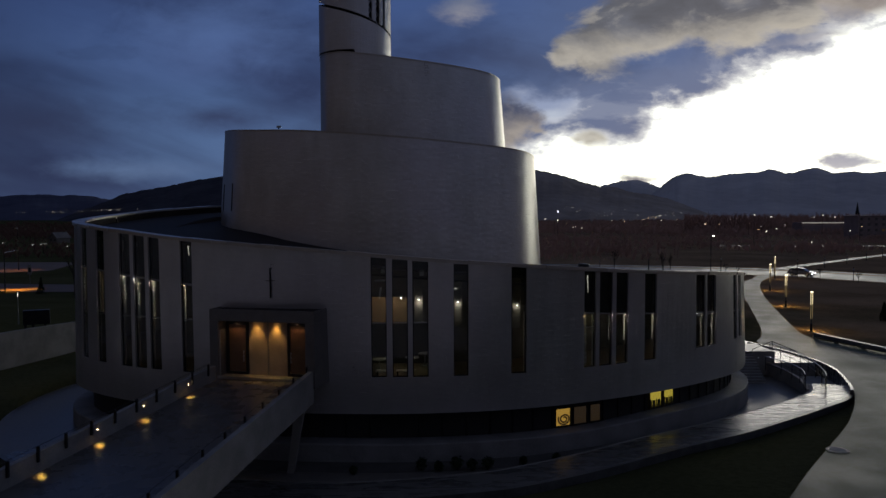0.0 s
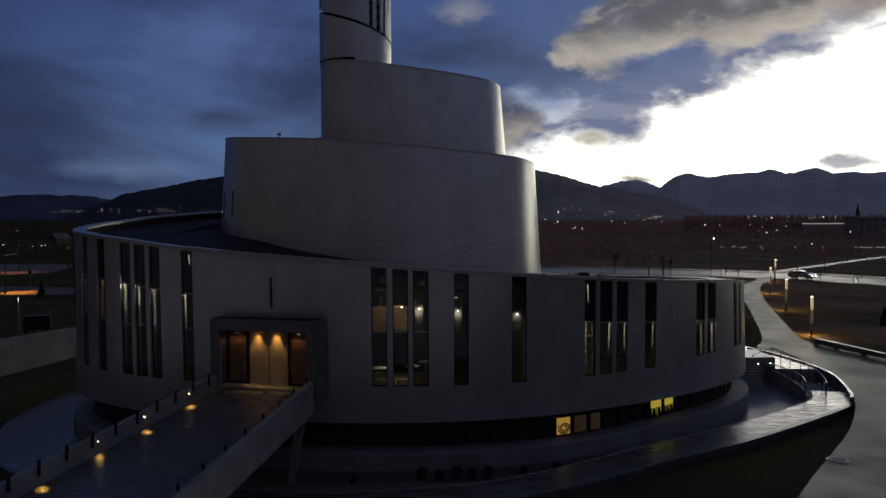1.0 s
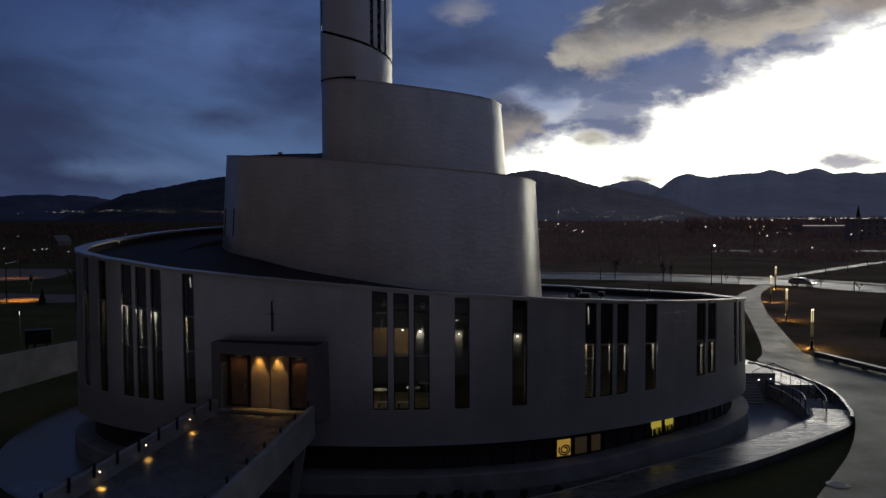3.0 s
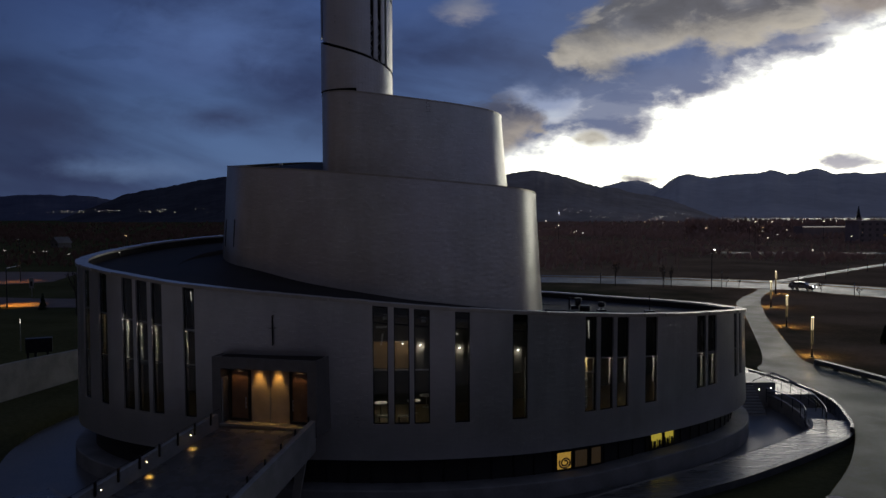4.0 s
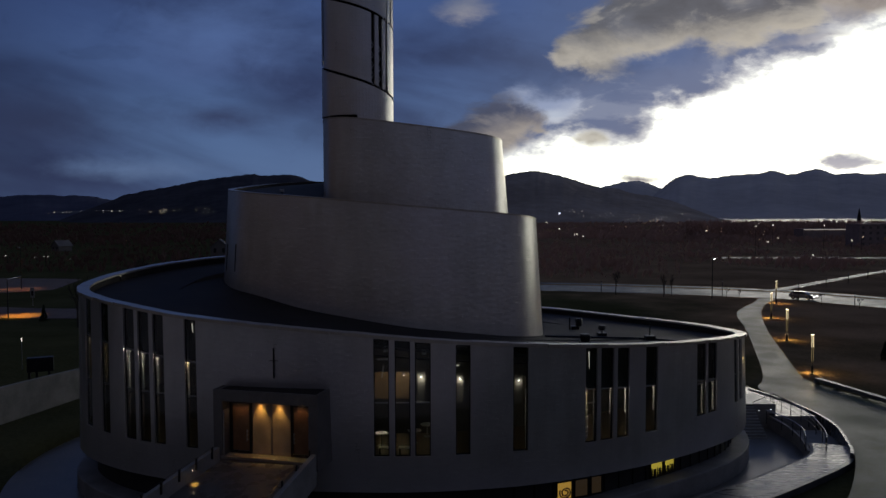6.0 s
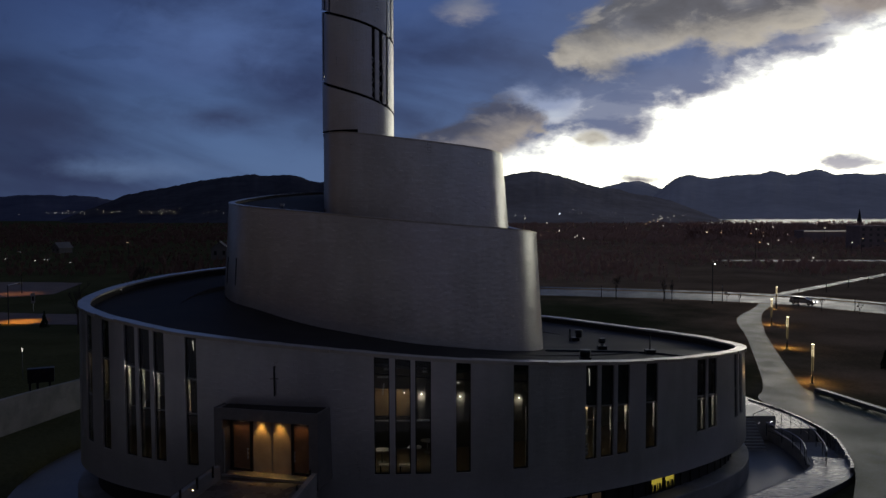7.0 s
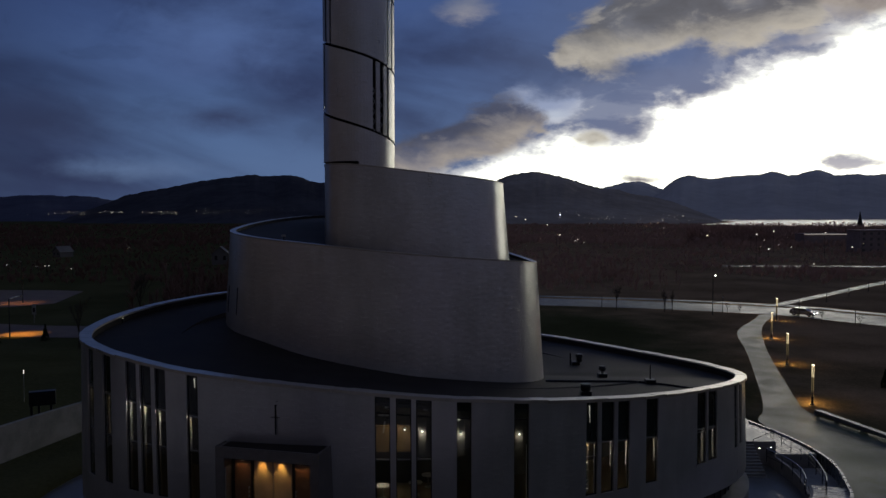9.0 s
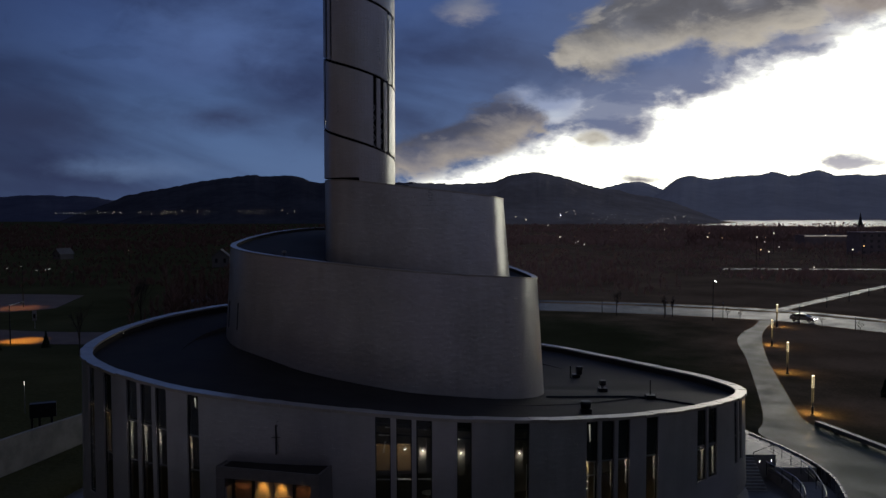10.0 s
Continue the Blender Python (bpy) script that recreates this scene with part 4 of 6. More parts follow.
def woods(first, last, count_of, seed, mat, label):
    """Bare dusk woods: sprays of upright twigs far off, joined."""
    rnd = random.Random(seed)
    verts, faces = [], []
    count = 0
    while count < count_of:
        y = 178 * (1800 / 178) ** (rnd.random() ** 0.75)
        x = rnd.uniform(first, last) * y
        if y < 192 - x * 0.15 + max(0.0, x - 40) * 0.02 and x < 75:
            continue
        if x > 55 and y < 330 and abs(y - (158 + (x - 68) * 1.03)) < 11:
            continue
        if x > 60 and y < 158 + (x - 68) * 1.03 and y < 205:
            continue
        if x > 100 and 268 < y < 300:
            continue
        if noise.noise(Vector((x * 0.012, y * 0.007, 2.0))) < -0.34:
            continue
        count += 1
        z = level(x, y)
        h = rnd.uniform(1.8, 4.6) + (2.2 if y > 450 else 0.0) + (2.0 if y > 1000 else 0.0)
        near = y < 480
        h *= (0.75 if near else 1.0) * (0.75 + 0.6 * max(-0.6, noise.noise(Vector((x * 0.03, y * 0.02, 7.0)))))
        for i in range(26 if near else 9):
            a = rnd.uniform(0, math.pi)
            sx, sy = math.cos(a), math.sin(a)
            reach, top_z = h * rnd.uniform(-0.42, 0.42), h * rnd.uniform(0.55, 1.0)
            w = h * (rnd.uniform(0.012, 0.03) if near else rnd.uniform(0.05, 0.13))
            lean = Vector((sx * reach, sy * reach, top_z))
            n = len(verts)
            q = Vector((x, y, z))
            verts += [q + Vector((0, 0, h * rnd.uniform(0, 0.2))), q + lean * 0.6 + Vector((w, 0, 0)), q + lean, q + lean * 0.55 - Vector((w, 0, 0))]
            faces.append((n, n + 1, n + 2, n + 3))
    return tagged(mesh_object("woods", verts, faces, mat), label, "woods", kind="stuff")


def grove(x0, x1, y0, y1, count, h0, h1, seed, mat, label, twigs=60, keep=lambda x, y: True):
    """A stand of bare trees: tapering stems with sprays of thin upright twigs, joined."""
    rnd = random.Random(seed)
    verts, faces = [], []

    def blade(a, b, w):
        n = len(verts)
        side = Vector((w, w * rnd.uniform(-1, 1), 0))
        verts.extend((a - side, a + side, b + side * 0.25, b - side * 0.25))
        faces.append((n, n + 1, n + 2, n + 3))

    made = 0
    while made < count:
        x, y = rnd.uniform(x0, x1), rnd.uniform(y0, y1)
        if not keep(x, y):
            continue
        made += 1
        h, foot = rnd.uniform(h0, h1), Vector((x, y, level(x, y)))
        blade(foot, foot + Vector((rnd.uniform(-0.04, 0.04) * h, 0, h * 0.85)), h * 0.012)
        for i in range(twigs):
            f = rnd.uniform(0.15, 0.8)
            a = foot + Vector((0, 0, h * f))
            ang, reach = rnd.uniform(0, 2 * math.pi), h * rnd.uniform(0.08, 0.30) * (1.15 - f)
            blade(a, a + Vector((math.cos(ang) * reach, math.sin(ang) * reach, h * rnd.uniform(0.08, 0.26))), h * rnd.uniform(0.005, 0.013))
    return tagged(mesh_object("woods", verts, faces, mat), label, "woods", kind="stuff")


grove(-76, -14, 134, 205, 330, 3.5, 9.0, 31, FOREST, "leafless birches and scrub beyond the street", 60, lambda x, y: not (x < -58 and y < 196))
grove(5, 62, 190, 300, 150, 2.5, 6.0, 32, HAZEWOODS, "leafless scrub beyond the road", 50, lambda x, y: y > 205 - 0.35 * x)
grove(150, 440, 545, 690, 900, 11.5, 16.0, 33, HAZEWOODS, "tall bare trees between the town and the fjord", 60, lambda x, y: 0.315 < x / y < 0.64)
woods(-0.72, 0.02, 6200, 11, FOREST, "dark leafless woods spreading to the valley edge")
woods(0.02, 0.72, 9000, 12, HAZEWOODS, "brown leafless woods between the road and the town, paled for haze")


def town_lights(seed, spots, mat, label):
    """Points of light far off. Each spot: bearings from and to, drop below the horizon from and to, count, size."""
    rnd = random.Random(seed)
    bm = bmesh.new()
    for u0, u1, d0, d1, count, size in spots:
        for i in range(count):
            u, drop = rnd.uniform(u0, u1), rnd.uniform(d0, d1)
            y = min(2050.0, 16.5 / max(0.004, drop))
            q = bmesh.ops.create_icosphere(bm, subdivisions=1, radius=y * size * rnd.choice((0.4, 0.55, 0.75, 1.0)))
            bmesh.ops.translate(bm, verts=q["verts"], vec=(u * y, y, 19.4 - y * drop))
    return tagged(part("town_lights", bm, mat), label, "lights", kind="stuff")


WEST = [(-0.57, -0.53, 0.0005, 0.002, 5, 0.00030), (-0.52, -0.505, 0.0, 0.002, 6, 0.0003), (-0.50, -0.42, -0.003, 0.0015, 46, 0.00028), (-0.40, -0.35, -0.003, 0.0015, 22, 0.0003), (-0.37, -0.18, -0.004, 0.001, 44, 0.00024)]
town_lights(5, WEST, TOWNGLOW, "scattered pale lights of a distant village under the hill")
EAST = [(0.083, 0.110, 0.005, 0.010, 7, 0.0005), (0.145, 0.18, -0.005, 0.004, 14, 0.00034), (0.18, 0.24, -0.002, 0.014, 20, 0.0003), (0.24, 0.325, 0.003, 0.012, 20, 0.00034), (0.275, 0.302, 0.008, 0.012, 7, 0.00052), (0.10, 0.54, 0.016, 0.05, 16, 0.0006)]
town_lights(6, EAST, TOWNGLOW, "scattered pale lights of the town")
town_lights(7, [(0.34, 0.374, 0.018, 0.034, 12, 0.0009), (0.23, 0.29, 0.010, 0.02, 6, 0.0005), (0.10, 0.50, 0.014, 0.045, 8, 0.00045)], TOWNAMBER, "amber street lights of the town")
town_lights(8, [(0.149, 0.151, 0.0025, 0.003, 1, 0.0014)], TOWNBLUE, "one bluish floodlight under the hill")

def lamp_head(u, y, z, mat, label):
    """A single lamp of the town: a short arm and a glowing head on a mast."""
    lamp = empty("town_lamp", Matrix.Translation((u * y, y, level(u * y, y))), label=label, category="street lamp", group="town lamps")
    top = z - level(u * y, y)
    bm = bmesh.new()
    tube(bm, (0, 0, -0.2), (0, 0, top + 0.1), 0.09, 0.05, 8)
    part("mast", bm, BLACK, lamp)
    bm = bmesh.new()
    ball(bm, (0, -0.3, top), y * 0.0008, 1)
    part("head", bm, mat, lamp, "glowing lamp head")


for u, y, z in ((0.149, 395, 7.0), (0.405, 300, 9.8), (0.427, 410, 8.4), (0.494, 346, 9.2), (0.530, 357, 2.2), (0.480, 270, 0.2), (0.421, 330, 2.6)):
    lamp_head(u, y, z, TOWNGLOW, "tall street lamp glowing pale at the edge of town")

# ---- walkway and walls round the church foot ----
outer = [Vector((p.x, p.y, 0)) for p in edge_line]
start = 12 * 8
seq = list(range(start, len(outer))) + list(range(0, 3 * 8 + 1))
line_out = [outer[i % len(outer)] for i in seq]
lo = [Vector((p.x, p.y, deck_level(p.x, p.y))) for p in line_out]
cut = next(i for i, p in enumerate(lo) if p.y > 53.2 and p.x > 20)
deck_out = lo[:cut + 1]
deck_in = offset(deck_out, -2.35, closed=False)
walkway = tagged(strip("walkway", deck_in, deck_out, WETWALK), "wet concrete walkway curving along the church foot", "walkway", kind="structure")
tagged(wall_along("kerb_wall", [p + Vector((0, 0, 0.015)) for p in deck_out], 0.28, 1.5, WETCON), "low dark concrete kerb wall along the walkway", "wall", kind="structure")
tagged(wall_along("inner_kerb", [p + Vector((0, 0, -0.02)) for p in offset(deck_out, -2.45, closed=False)], 0.2, 1.4, CONCRETE), "concrete edge of the raised walkway", "wall", kind="structure")
top = [Vector((p.x, p.y, -0.90)) for p in lo[cut - 6:]]
tagged(wall_along("curved_wall", top, 0.2, 1.7, WETWALK), "curved concrete retaining wall with a wet top", "wall", kind="structure")
tagged(wall_along("retaining_wall", spline([(-38.2, 46, 1.5), (-36.0, 54, 1.75), (-34.2, 61, 1.72), (-32.4, 68, 1.5), (-30.5, 75, 1.3)], 4, False), 0.35, 3.2, CONCRETE), "pale concrete retaining wall beside the lawn", "wall", kind="structure")

# ---- entrance ramp ----
def ramp_level(y):
    return 2.5 - 0.085 * max(0.0, 38.6 - y)


def ramp_x(y, side):
    return (-12.13 - 0.284 * (37.4 - y)) if side < 0 else (-6.67 - 0.185 * (38.1 - y))


bridge = empty("entrance_ramp", label="long concrete ramp with low parapets rising to the church door", category="ramp")
ys = [38.95 - i * 0.95 for i in range(33)]
dl = [Vector((ramp_x(y, -1), y, ramp_level(y))) for y in ys]
dr = [Vector((ramp_x(y, 1), y, ramp_level(y))) for y in (38.32 - i * 0.93 for i in range(33))]
k = len(ys)
verts = dl + dr + [p - Vector((0, 0, 0.35)) for p in dr] + [p - Vector((0, 0, 0.35)) for p in dl]
faces = [(r * k + i, r * k + i + 1, ((r + 1) % 4) * k + i + 1, ((r + 1) % 4) * k + i) for r in range(4) for i in range(k - 1)] + [(0, k, 2 * k, 3 * k)]
mesh_object("deck", verts, faces, WETDECK, bridge, "wet dark asphalt deck")
wall_along("parapet", [p + Vector((0, 0, 0.74)) for p in dl], 0.22, 1.35, CONCRETE, bridge, "pale concrete parapet")
wall_along("parapet", [p + Vector((0, 0, 0.58)) for p in dr], 0.26, 1.6, CONCRETE, bridge, "pale concrete parapet")
for side, base in ((-1, dl), (1, dr)):
    top_add = 0.74 if side < 0 else 0.58
    spacing = 1.32 if side < 0 else 1.75
    y = 38.2
    while y > 9:
        x, z = ramp_x(y, side), ramp_level(y) + top_add
        bm = bmesh.new()
        inset = 0.16 if side < 0 else -0.17
        box(bm, x + inset - 0.045, y - 0.06, z - 0.34, x + inset + 0.045, y + 0.06, z + 0.24, 0.012)
        part("post", bm, BLACK, bridge, "black steel rail post")
        y -= spacing
    bm = bmesh.new()
    for a, b in zip(base, base[1:]):
        o = Vector((0.16 if side < 0 else -0.17, 0, top_add + 0.26))
        tube(bm, a + o, b + o, 0.010, n=6)
    part("handrail", bm, BLACK, bridge, "thin black handrail")
bm = bmesh.new()
for v in bmesh.ops.create_cube(bm, size=1.0)["verts"]:
    c, w = (Vector((-7.0, 38.3, 2.35)), 0.55) if v.co.z > 0 else (Vector((-7.75, 38.6, -2.2)), 0.32)
    v.co = c + Vector((v.co.x * w, v.co.y * 0.5, 0))
part("pier", bm, CONCRETE, bridge, "leaning concrete pier")
bm = bmesh.new()
q = bmesh.ops.create_cube(bm, size=1.0)
for v in q["verts"]:
    c = Vector((-13.6, 33.5, 2.0)) if v.co.z > 0 else Vector((-13.6, 33.5, -2.2))
    v.co = c + Vector((v.co.x * 0.5, v.co.y * 0.6, 0))
part("pier", bm, CONCRETE, bridge, "concrete pier")

for i, (x, y) in enumerate(((ramp_x(yy, -1) + 0.11, yy) for yy in (36.56, 33.38, 30.6, 27.72, 24.8))):
    z = ramp_level(y) + 0.51
    lamp = empty("recessed_lamp", Matrix.Translation((x, y, z)), label="small round lamp set into the ramp parapet", category="lamp", group="ramp lamps")
    bm = bmesh.new()
    tube(bm, (-0.02, 0, 0), (0.035, 0, 0), 0.07, n=14)
    part("bezel", bm, STEEL, lamp)
    bm = bmesh.new()
    ball(bm, (0.04, 0, 0), 0.014, 2)
    part("lens", bm, RAMPGLOW, lamp, "glowing amber lens")
    ld = bpy.data.lights.new("ramp_light", "SPOT")
    ld.energy, ld.color, ld.spot_size, ld.spot_blend, ld.shadow_soft_size = 120.0, (1.0, 0.64, 0.16), radians(40), 1.0, 0.03
    lo_ = new("ramp_light", ld)
    lo_.matrix_world = look((x + 0.10, y, z + 0.02), (x + 0.24, y - 0.30, z - 0.50))

# ---- entrance portal ----
portal = empty("entrance_portal", label="boxy metal entrance porch with two doors and orange wall lights", category="porch")
PORCH = pose(-9.22, 39.65, 0, 0, 0, -14)
portal.matrix_basis = PORCH
X0, X1, XI0, XI1, YF, YB, ZB, ZU, ZT = -2.92, 2.98, -2.42, 2.46, -0.5, 0.2, 2.50, 5.44, 5.98
for nm, dims in (("jamb", (X0, YF, ZB - 0.4, XI0, 1.0, ZU)), ("jamb", (XI1, YF, ZB - 0.4, X1, 1.7, ZU)), ("canopy", (X0, YF, ZU, X1, 1.75, ZT))):
    bm = bmesh.new()
    box(bm, *dims, 0.02)
    part(nm, bm, PORTAL, portal, "dark metal porch casing")
bm = bmesh.new()
box(bm, X0 + 0.30, YF + 0.10, ZT, X1 - 0.22, 1.6, ZT + 0.03)
part("canopy_roof", bm, ROOFING, portal, "black porch roof")
bm = bmesh.new()
for dims in ((X0, YF, ZT, X1, YF + 0.08, ZT + 0.07), (X1 - 0.08, YF + 0.08, ZT, X1, 1.7, ZT + 0.07), (X0, YF + 0.08, ZT, X0 + 0.08, 0.9, ZT + 0.07)):
    box(bm, *dims, 0.01)
part("canopy_rim", bm, PORTAL, portal, "folded metal rim of the porch roof")
bm = bmesh.new()
box(bm, XI0, YF - 0.10, ZB - 0.42, XI1, 0.9, ZB + 0.05, 0.01)
part("threshold", bm, PORTAL, portal, "dark porch floor")
bm = bmesh.new()
box(bm, XI0, YF - 0.16, ZB - 0.05, XI1, YF - 0.10, ZB + 0.085, 0.01)
part("sill", bm, STEEL, portal, "pale metal threshold strip")
bm = bmesh.new()
box(bm, XI0 + 0.02, YF + 0.05, ZB + 0.05, XI0 + 0.10, YB - 0.10, ZU - 0.5, 0.01)
part("reveal_strip", bm, STEEL, portal, "pale metal strip beside the door")
for i, (a, b) in enumerate(((-1.02, 0.06), (0.12, 1.18))):
    bm = bmesh.new()
    box(bm, a + 0.012, YB - 0.04, ZB + 0.06, b - 0.012, YB + 0.2, ZU, 0.006)
    part("wall_panel", bm, STONE, portal, "pale wall panel between the doors")
bm = bmesh.new()
box(bm, 0.055, YB - 0.06, ZB + 0.06, 0.125, YB + 0.15, ZU, 0.004)
part("post", bm, PORTAL, portal, "slim dark post between the wall panels")
for x0, x1, hx in ((-2.30, -1.04, -1.26), (1.20, 2.40, 1.42)):
    bm = bmesh.new()
    f = 0.13
    box(bm, x0, YB - 0.10, ZB + 0.06, x0 + f, YB + 0.10, ZU - 0.08, 0.01)
    box(bm, x1 - f, YB - 0.10, ZB + 0.06, x1, YB + 0.10, ZU - 0.08, 0.01)
    box(bm, x0 + f, YB - 0.10, ZU - 0.26, x1 - f, YB + 0.10, ZU - 0.08, 0.01)
    box(bm, x0 + f, YB - 0.10, ZB + 0.06, x1 - f, YB + 0.10, ZB + 0.20, 0.01)
    door = part("door", bm, BLACK, portal, "dark framed brown door")
    bm = bmesh.new()
    box(bm, x0 + f, YB + 0.0, ZB + 0.20, x1 - f, YB + 0.04, ZU - 0.26, 0.004)
    part("leaf", bm, DOORWOOD, door, "brown timber door leaf")
    bm = bmesh.new()
    for dz in (-0.22, 0.0, 0.22):
        box(bm, hx - 0.03, YB - 0.17, 3.55 + dz - 0.05, hx + 0.03, YB - 0.10, 3.55 + dz + 0.05, 0.01)
    box(bm, hx - 0.015, YB - 0.19, 3.25, hx + 0.015, YB - 0.165, 3.85, 0.005)
    part("handle", bm, STEEL, door, "steel pull handle")
for x, power in ((-0.50, 115.0), (0.58, 115.0), (-1.67, 12.0), (1.80, 12.0)):
    wl = empty("wall_lamp", PORCH @ Matrix.Translation((x, YB - 0.20, ZU - 0.03)), label="small downlight throwing an orange cone on the wall", category="lamp", group="porch lamps")
    bm = bmesh.new()
    box(bm, -0.07, -0.07, -0.005, 0.07, 0.07, 0.03, 0.01)
    part("body", bm, BLACK, wl)
    bm = bmesh.new()
    tube(bm, (0, 0, -0.012), (0, 0, -0.004), 0.04, n=12)
    part("lens", bm, WARMGLOW, wl, "glowing amber lens")
    ld = bpy.data.lights.new("porch_light", "SPOT")
    ld.energy, ld.color, ld.spot_size, ld.spot_blend, ld.shadow_soft_size = power * 0.85, (1.0, 0.60, 0.15) if power > 50 else (1.0, 0.58, 0.28), radians(68 if power > 50 else 125), 0.5, 0.02
    o = new("porch_light", ld)
    o.matrix_world = PORCH @ look((x, YB - 0.20, ZU - 0.06), (x, YB - 0.12, 3.0))

cross = empty("cross")
tagged(cross, "slender dark metal cross fixed to the church wall", "cross")
cp = on_wall(5.345, 7.3, 0.05)
bm = bmesh.new()
box(bm, cp.x - 0.035, cp.y - 0.05, 6.55, cp.x + 0.035, cp.y + 0.03, 8.15, 0.008)
part("upright", bm, BLACK, cross)
bm = bmesh.new()
box(bm, cp.x - 0.24, cp.y - 0.045, 7.46, cp.x + 0.24, cp.y + 0.025, 7.50, 0.008)
part("crossbar", bm, PORTAL, cross)


# ---- windows of the main wall ----
def window(k, t0, t1):
    z0 = slot_sill(k)
    inset = -0.10
    w = None

    def slab(name, pts_lo, pts_hi, mat, label="", parent=None, thick=0.06):
        """A thin upright piece between two plan points and two heights."""
        (ta, za0, za1), (tb, zb0, zb1) = pts_lo, pts_hi
        v = []
        for o in (inset, inset - thick):
            v += [on_wall(ta, za0, o), on_wall(tb, zb0, o), on_wall(tb, zb1, o), on_wall(ta, za1, o)]
        return mesh_object(name, v, [(0, 1, 2, 3), (7, 6, 5, 4), (0, 4, 5, 1), (1, 5, 6, 2), (2, 6, 7, 3), (3, 7, 4, 0)], mat, parent or w or church, label)

    za, zb = on_rim(t0).z - HEAD, on_rim(t1).z - HEAD
    ca, cb = (za - 2.35, zb - 2.35) if k < 7 or k > 11 else (za - 0.9, zb - 0.9)
    length = (on_rim(t1) - on_rim(t0)).length
    e = 0.05 / max(0.2, length) * (t1 - t0)
    w = slab("window", (t0 + e, z0, z0 + 0.06), (t1 - e, z0, z0 + 0.06), BLACK, thick=0.09)
    slab("frame", (t0, z0, za), (t0 + e, z0, za), BLACK, thick=0.09)
    slab("frame", (t1 - e, z0, zb), (t1, z0, zb), BLACK, thick=0.09)
    slab("transom", (t0 + e, ca - 0.04, ca + 0.04), (t1 - e, cb - 0.04, cb + 0.04), BLACK if 6 < k < 12 else STEEL, thick=0.09)
    mid = 5.25 if k < 12 else 4.6
    if k in (0, 1, 2, 3, 4, 5, 6, 7, 8, 9, 12, 16, 17):
        slab("transom", (t0 + e, mid - 0.03, mid + 0.03), (t1 - e, mid - 0.03, mid + 0.03), STEEL, thick=0.09)
    slab("upper_pane", (t0 + e, ca + 0.04, za), (t1 - e, cb + 0.04, zb), GLASS, "dark upper pane", thick=0.02)
    slab("lower_pane", (t0 + e, z0 + 0.06, ca - 0.04), (t1 - e, z0 + 0.06, cb - 0.04), GLASS, thick=0.02)
    # Added black sheet paints the shade of the ceiling void behind the glass.
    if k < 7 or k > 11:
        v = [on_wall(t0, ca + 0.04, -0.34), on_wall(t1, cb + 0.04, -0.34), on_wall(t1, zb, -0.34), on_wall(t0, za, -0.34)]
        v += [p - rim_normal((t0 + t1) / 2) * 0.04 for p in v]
        mesh_object("void_shade_panel", v, [(0, 1, 2, 3), (7, 6, 5, 4), (0, 4, 5, 1), (1, 5, 6, 2), (2, 6, 7, 3), (3, 7, 4, 0)], DARKVOID, w, "black sheet for the unlit void behind the upper pane")
    # Glowing tubes added for the pale streaks in two upper panes.
    if k in (6, 12):
        f = t0 + (t1 - t0) * (0.45 if k == 6 else 0.5)
        bm = bmesh.new()
        tube(bm, on_wall(f, za - 0.28, -0.28), on_wall(f + 0.01, za - (0.8 if k == 6 else 1.25), -0.28), 0.035, 0.012, 8)
        part("glow_tube", bm, LAMPTUBE, w, "pale glowing tube set in for a bright streak in the upper pane")
    # pale lining of the deep opening inside the glass, cut to its lit stretch
    for t, s in ((t0, 1), (t1, -1)):
        z1 = on_rim(t).z - HEAD - 2.4
        low = z1 - 1.5 if k in (13, 14, 15) else (max(z0, 5.1) if k < 7 else z0)
        deep = -0.42 if k < 12 else -0.38
        v = [on_wall(t, low, -0.27), on_wall(t, low, deep), on_wall(t, z1, deep), on_wall(t, z1, -0.27)]
        d = (on_rim(t1) - on_rim(t0)).normalized() * 0.03 * -s
        v += [p + Vector((d.x, d.y, 0)) for p in v]
        # Darker STONE in the first three slots stands for weaker lamplight.
        mesh_object("reveal", v, [(0, 1, 2, 3), (7, 6, 5, 4), (0, 4, 5, 1), (1, 5, 6, 2), (2, 6, 7, 3), (3, 7, 4, 0)], PLASTER if k > 2 else STONE, w, "inner reveal, toned by how well lit it looks")
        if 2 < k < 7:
            # Lower stretch in darker STONE, for lamplight that fades downwards.
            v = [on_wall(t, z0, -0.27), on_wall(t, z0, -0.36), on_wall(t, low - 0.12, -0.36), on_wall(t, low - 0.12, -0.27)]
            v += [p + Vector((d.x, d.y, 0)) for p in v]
            mesh_object("reveal", v, [(0, 1, 2, 3), (7, 6, 5, 4), (0, 4, 5, 1), (1, 5, 6, 2), (2, 6, 7, 3), (3, 7, 4, 0)], STONE, w, "lower reveal in a darker panel, for weaker lamplight")
    if k == 12:
        for z in (2.48, 2.72, 2.98, 3.58, 4.02):
            ta, tb = t0 + (t1 - t0) * 0.18, t0 + (t1 - t0) * 0.66
            v = [on_wall(ta, z, -0.45), on_wall(tb, z + 0.03, -0.45), on_wall(tb, z + 0.11, -0.45), on_wall(ta, z + 0.08, -0.45)]
            v += [p - rim_normal(t0) * 0.25 for p in v]
            mesh_object("shelf", v, [(0, 1, 2, 3), (7, 6, 5, 4), (0, 4, 5, 1), (1, 5, 6, 2), (2, 6, 7, 3), (3, 7, 4, 0)], PLASTER, w, "pale shelf behind the glass")
        ta, tb = t0 + (t1 - t0) * 0.45, t0 + (t1 - t0) * 0.75
        z1 = on_rim(t0).z - HEAD - 2.4
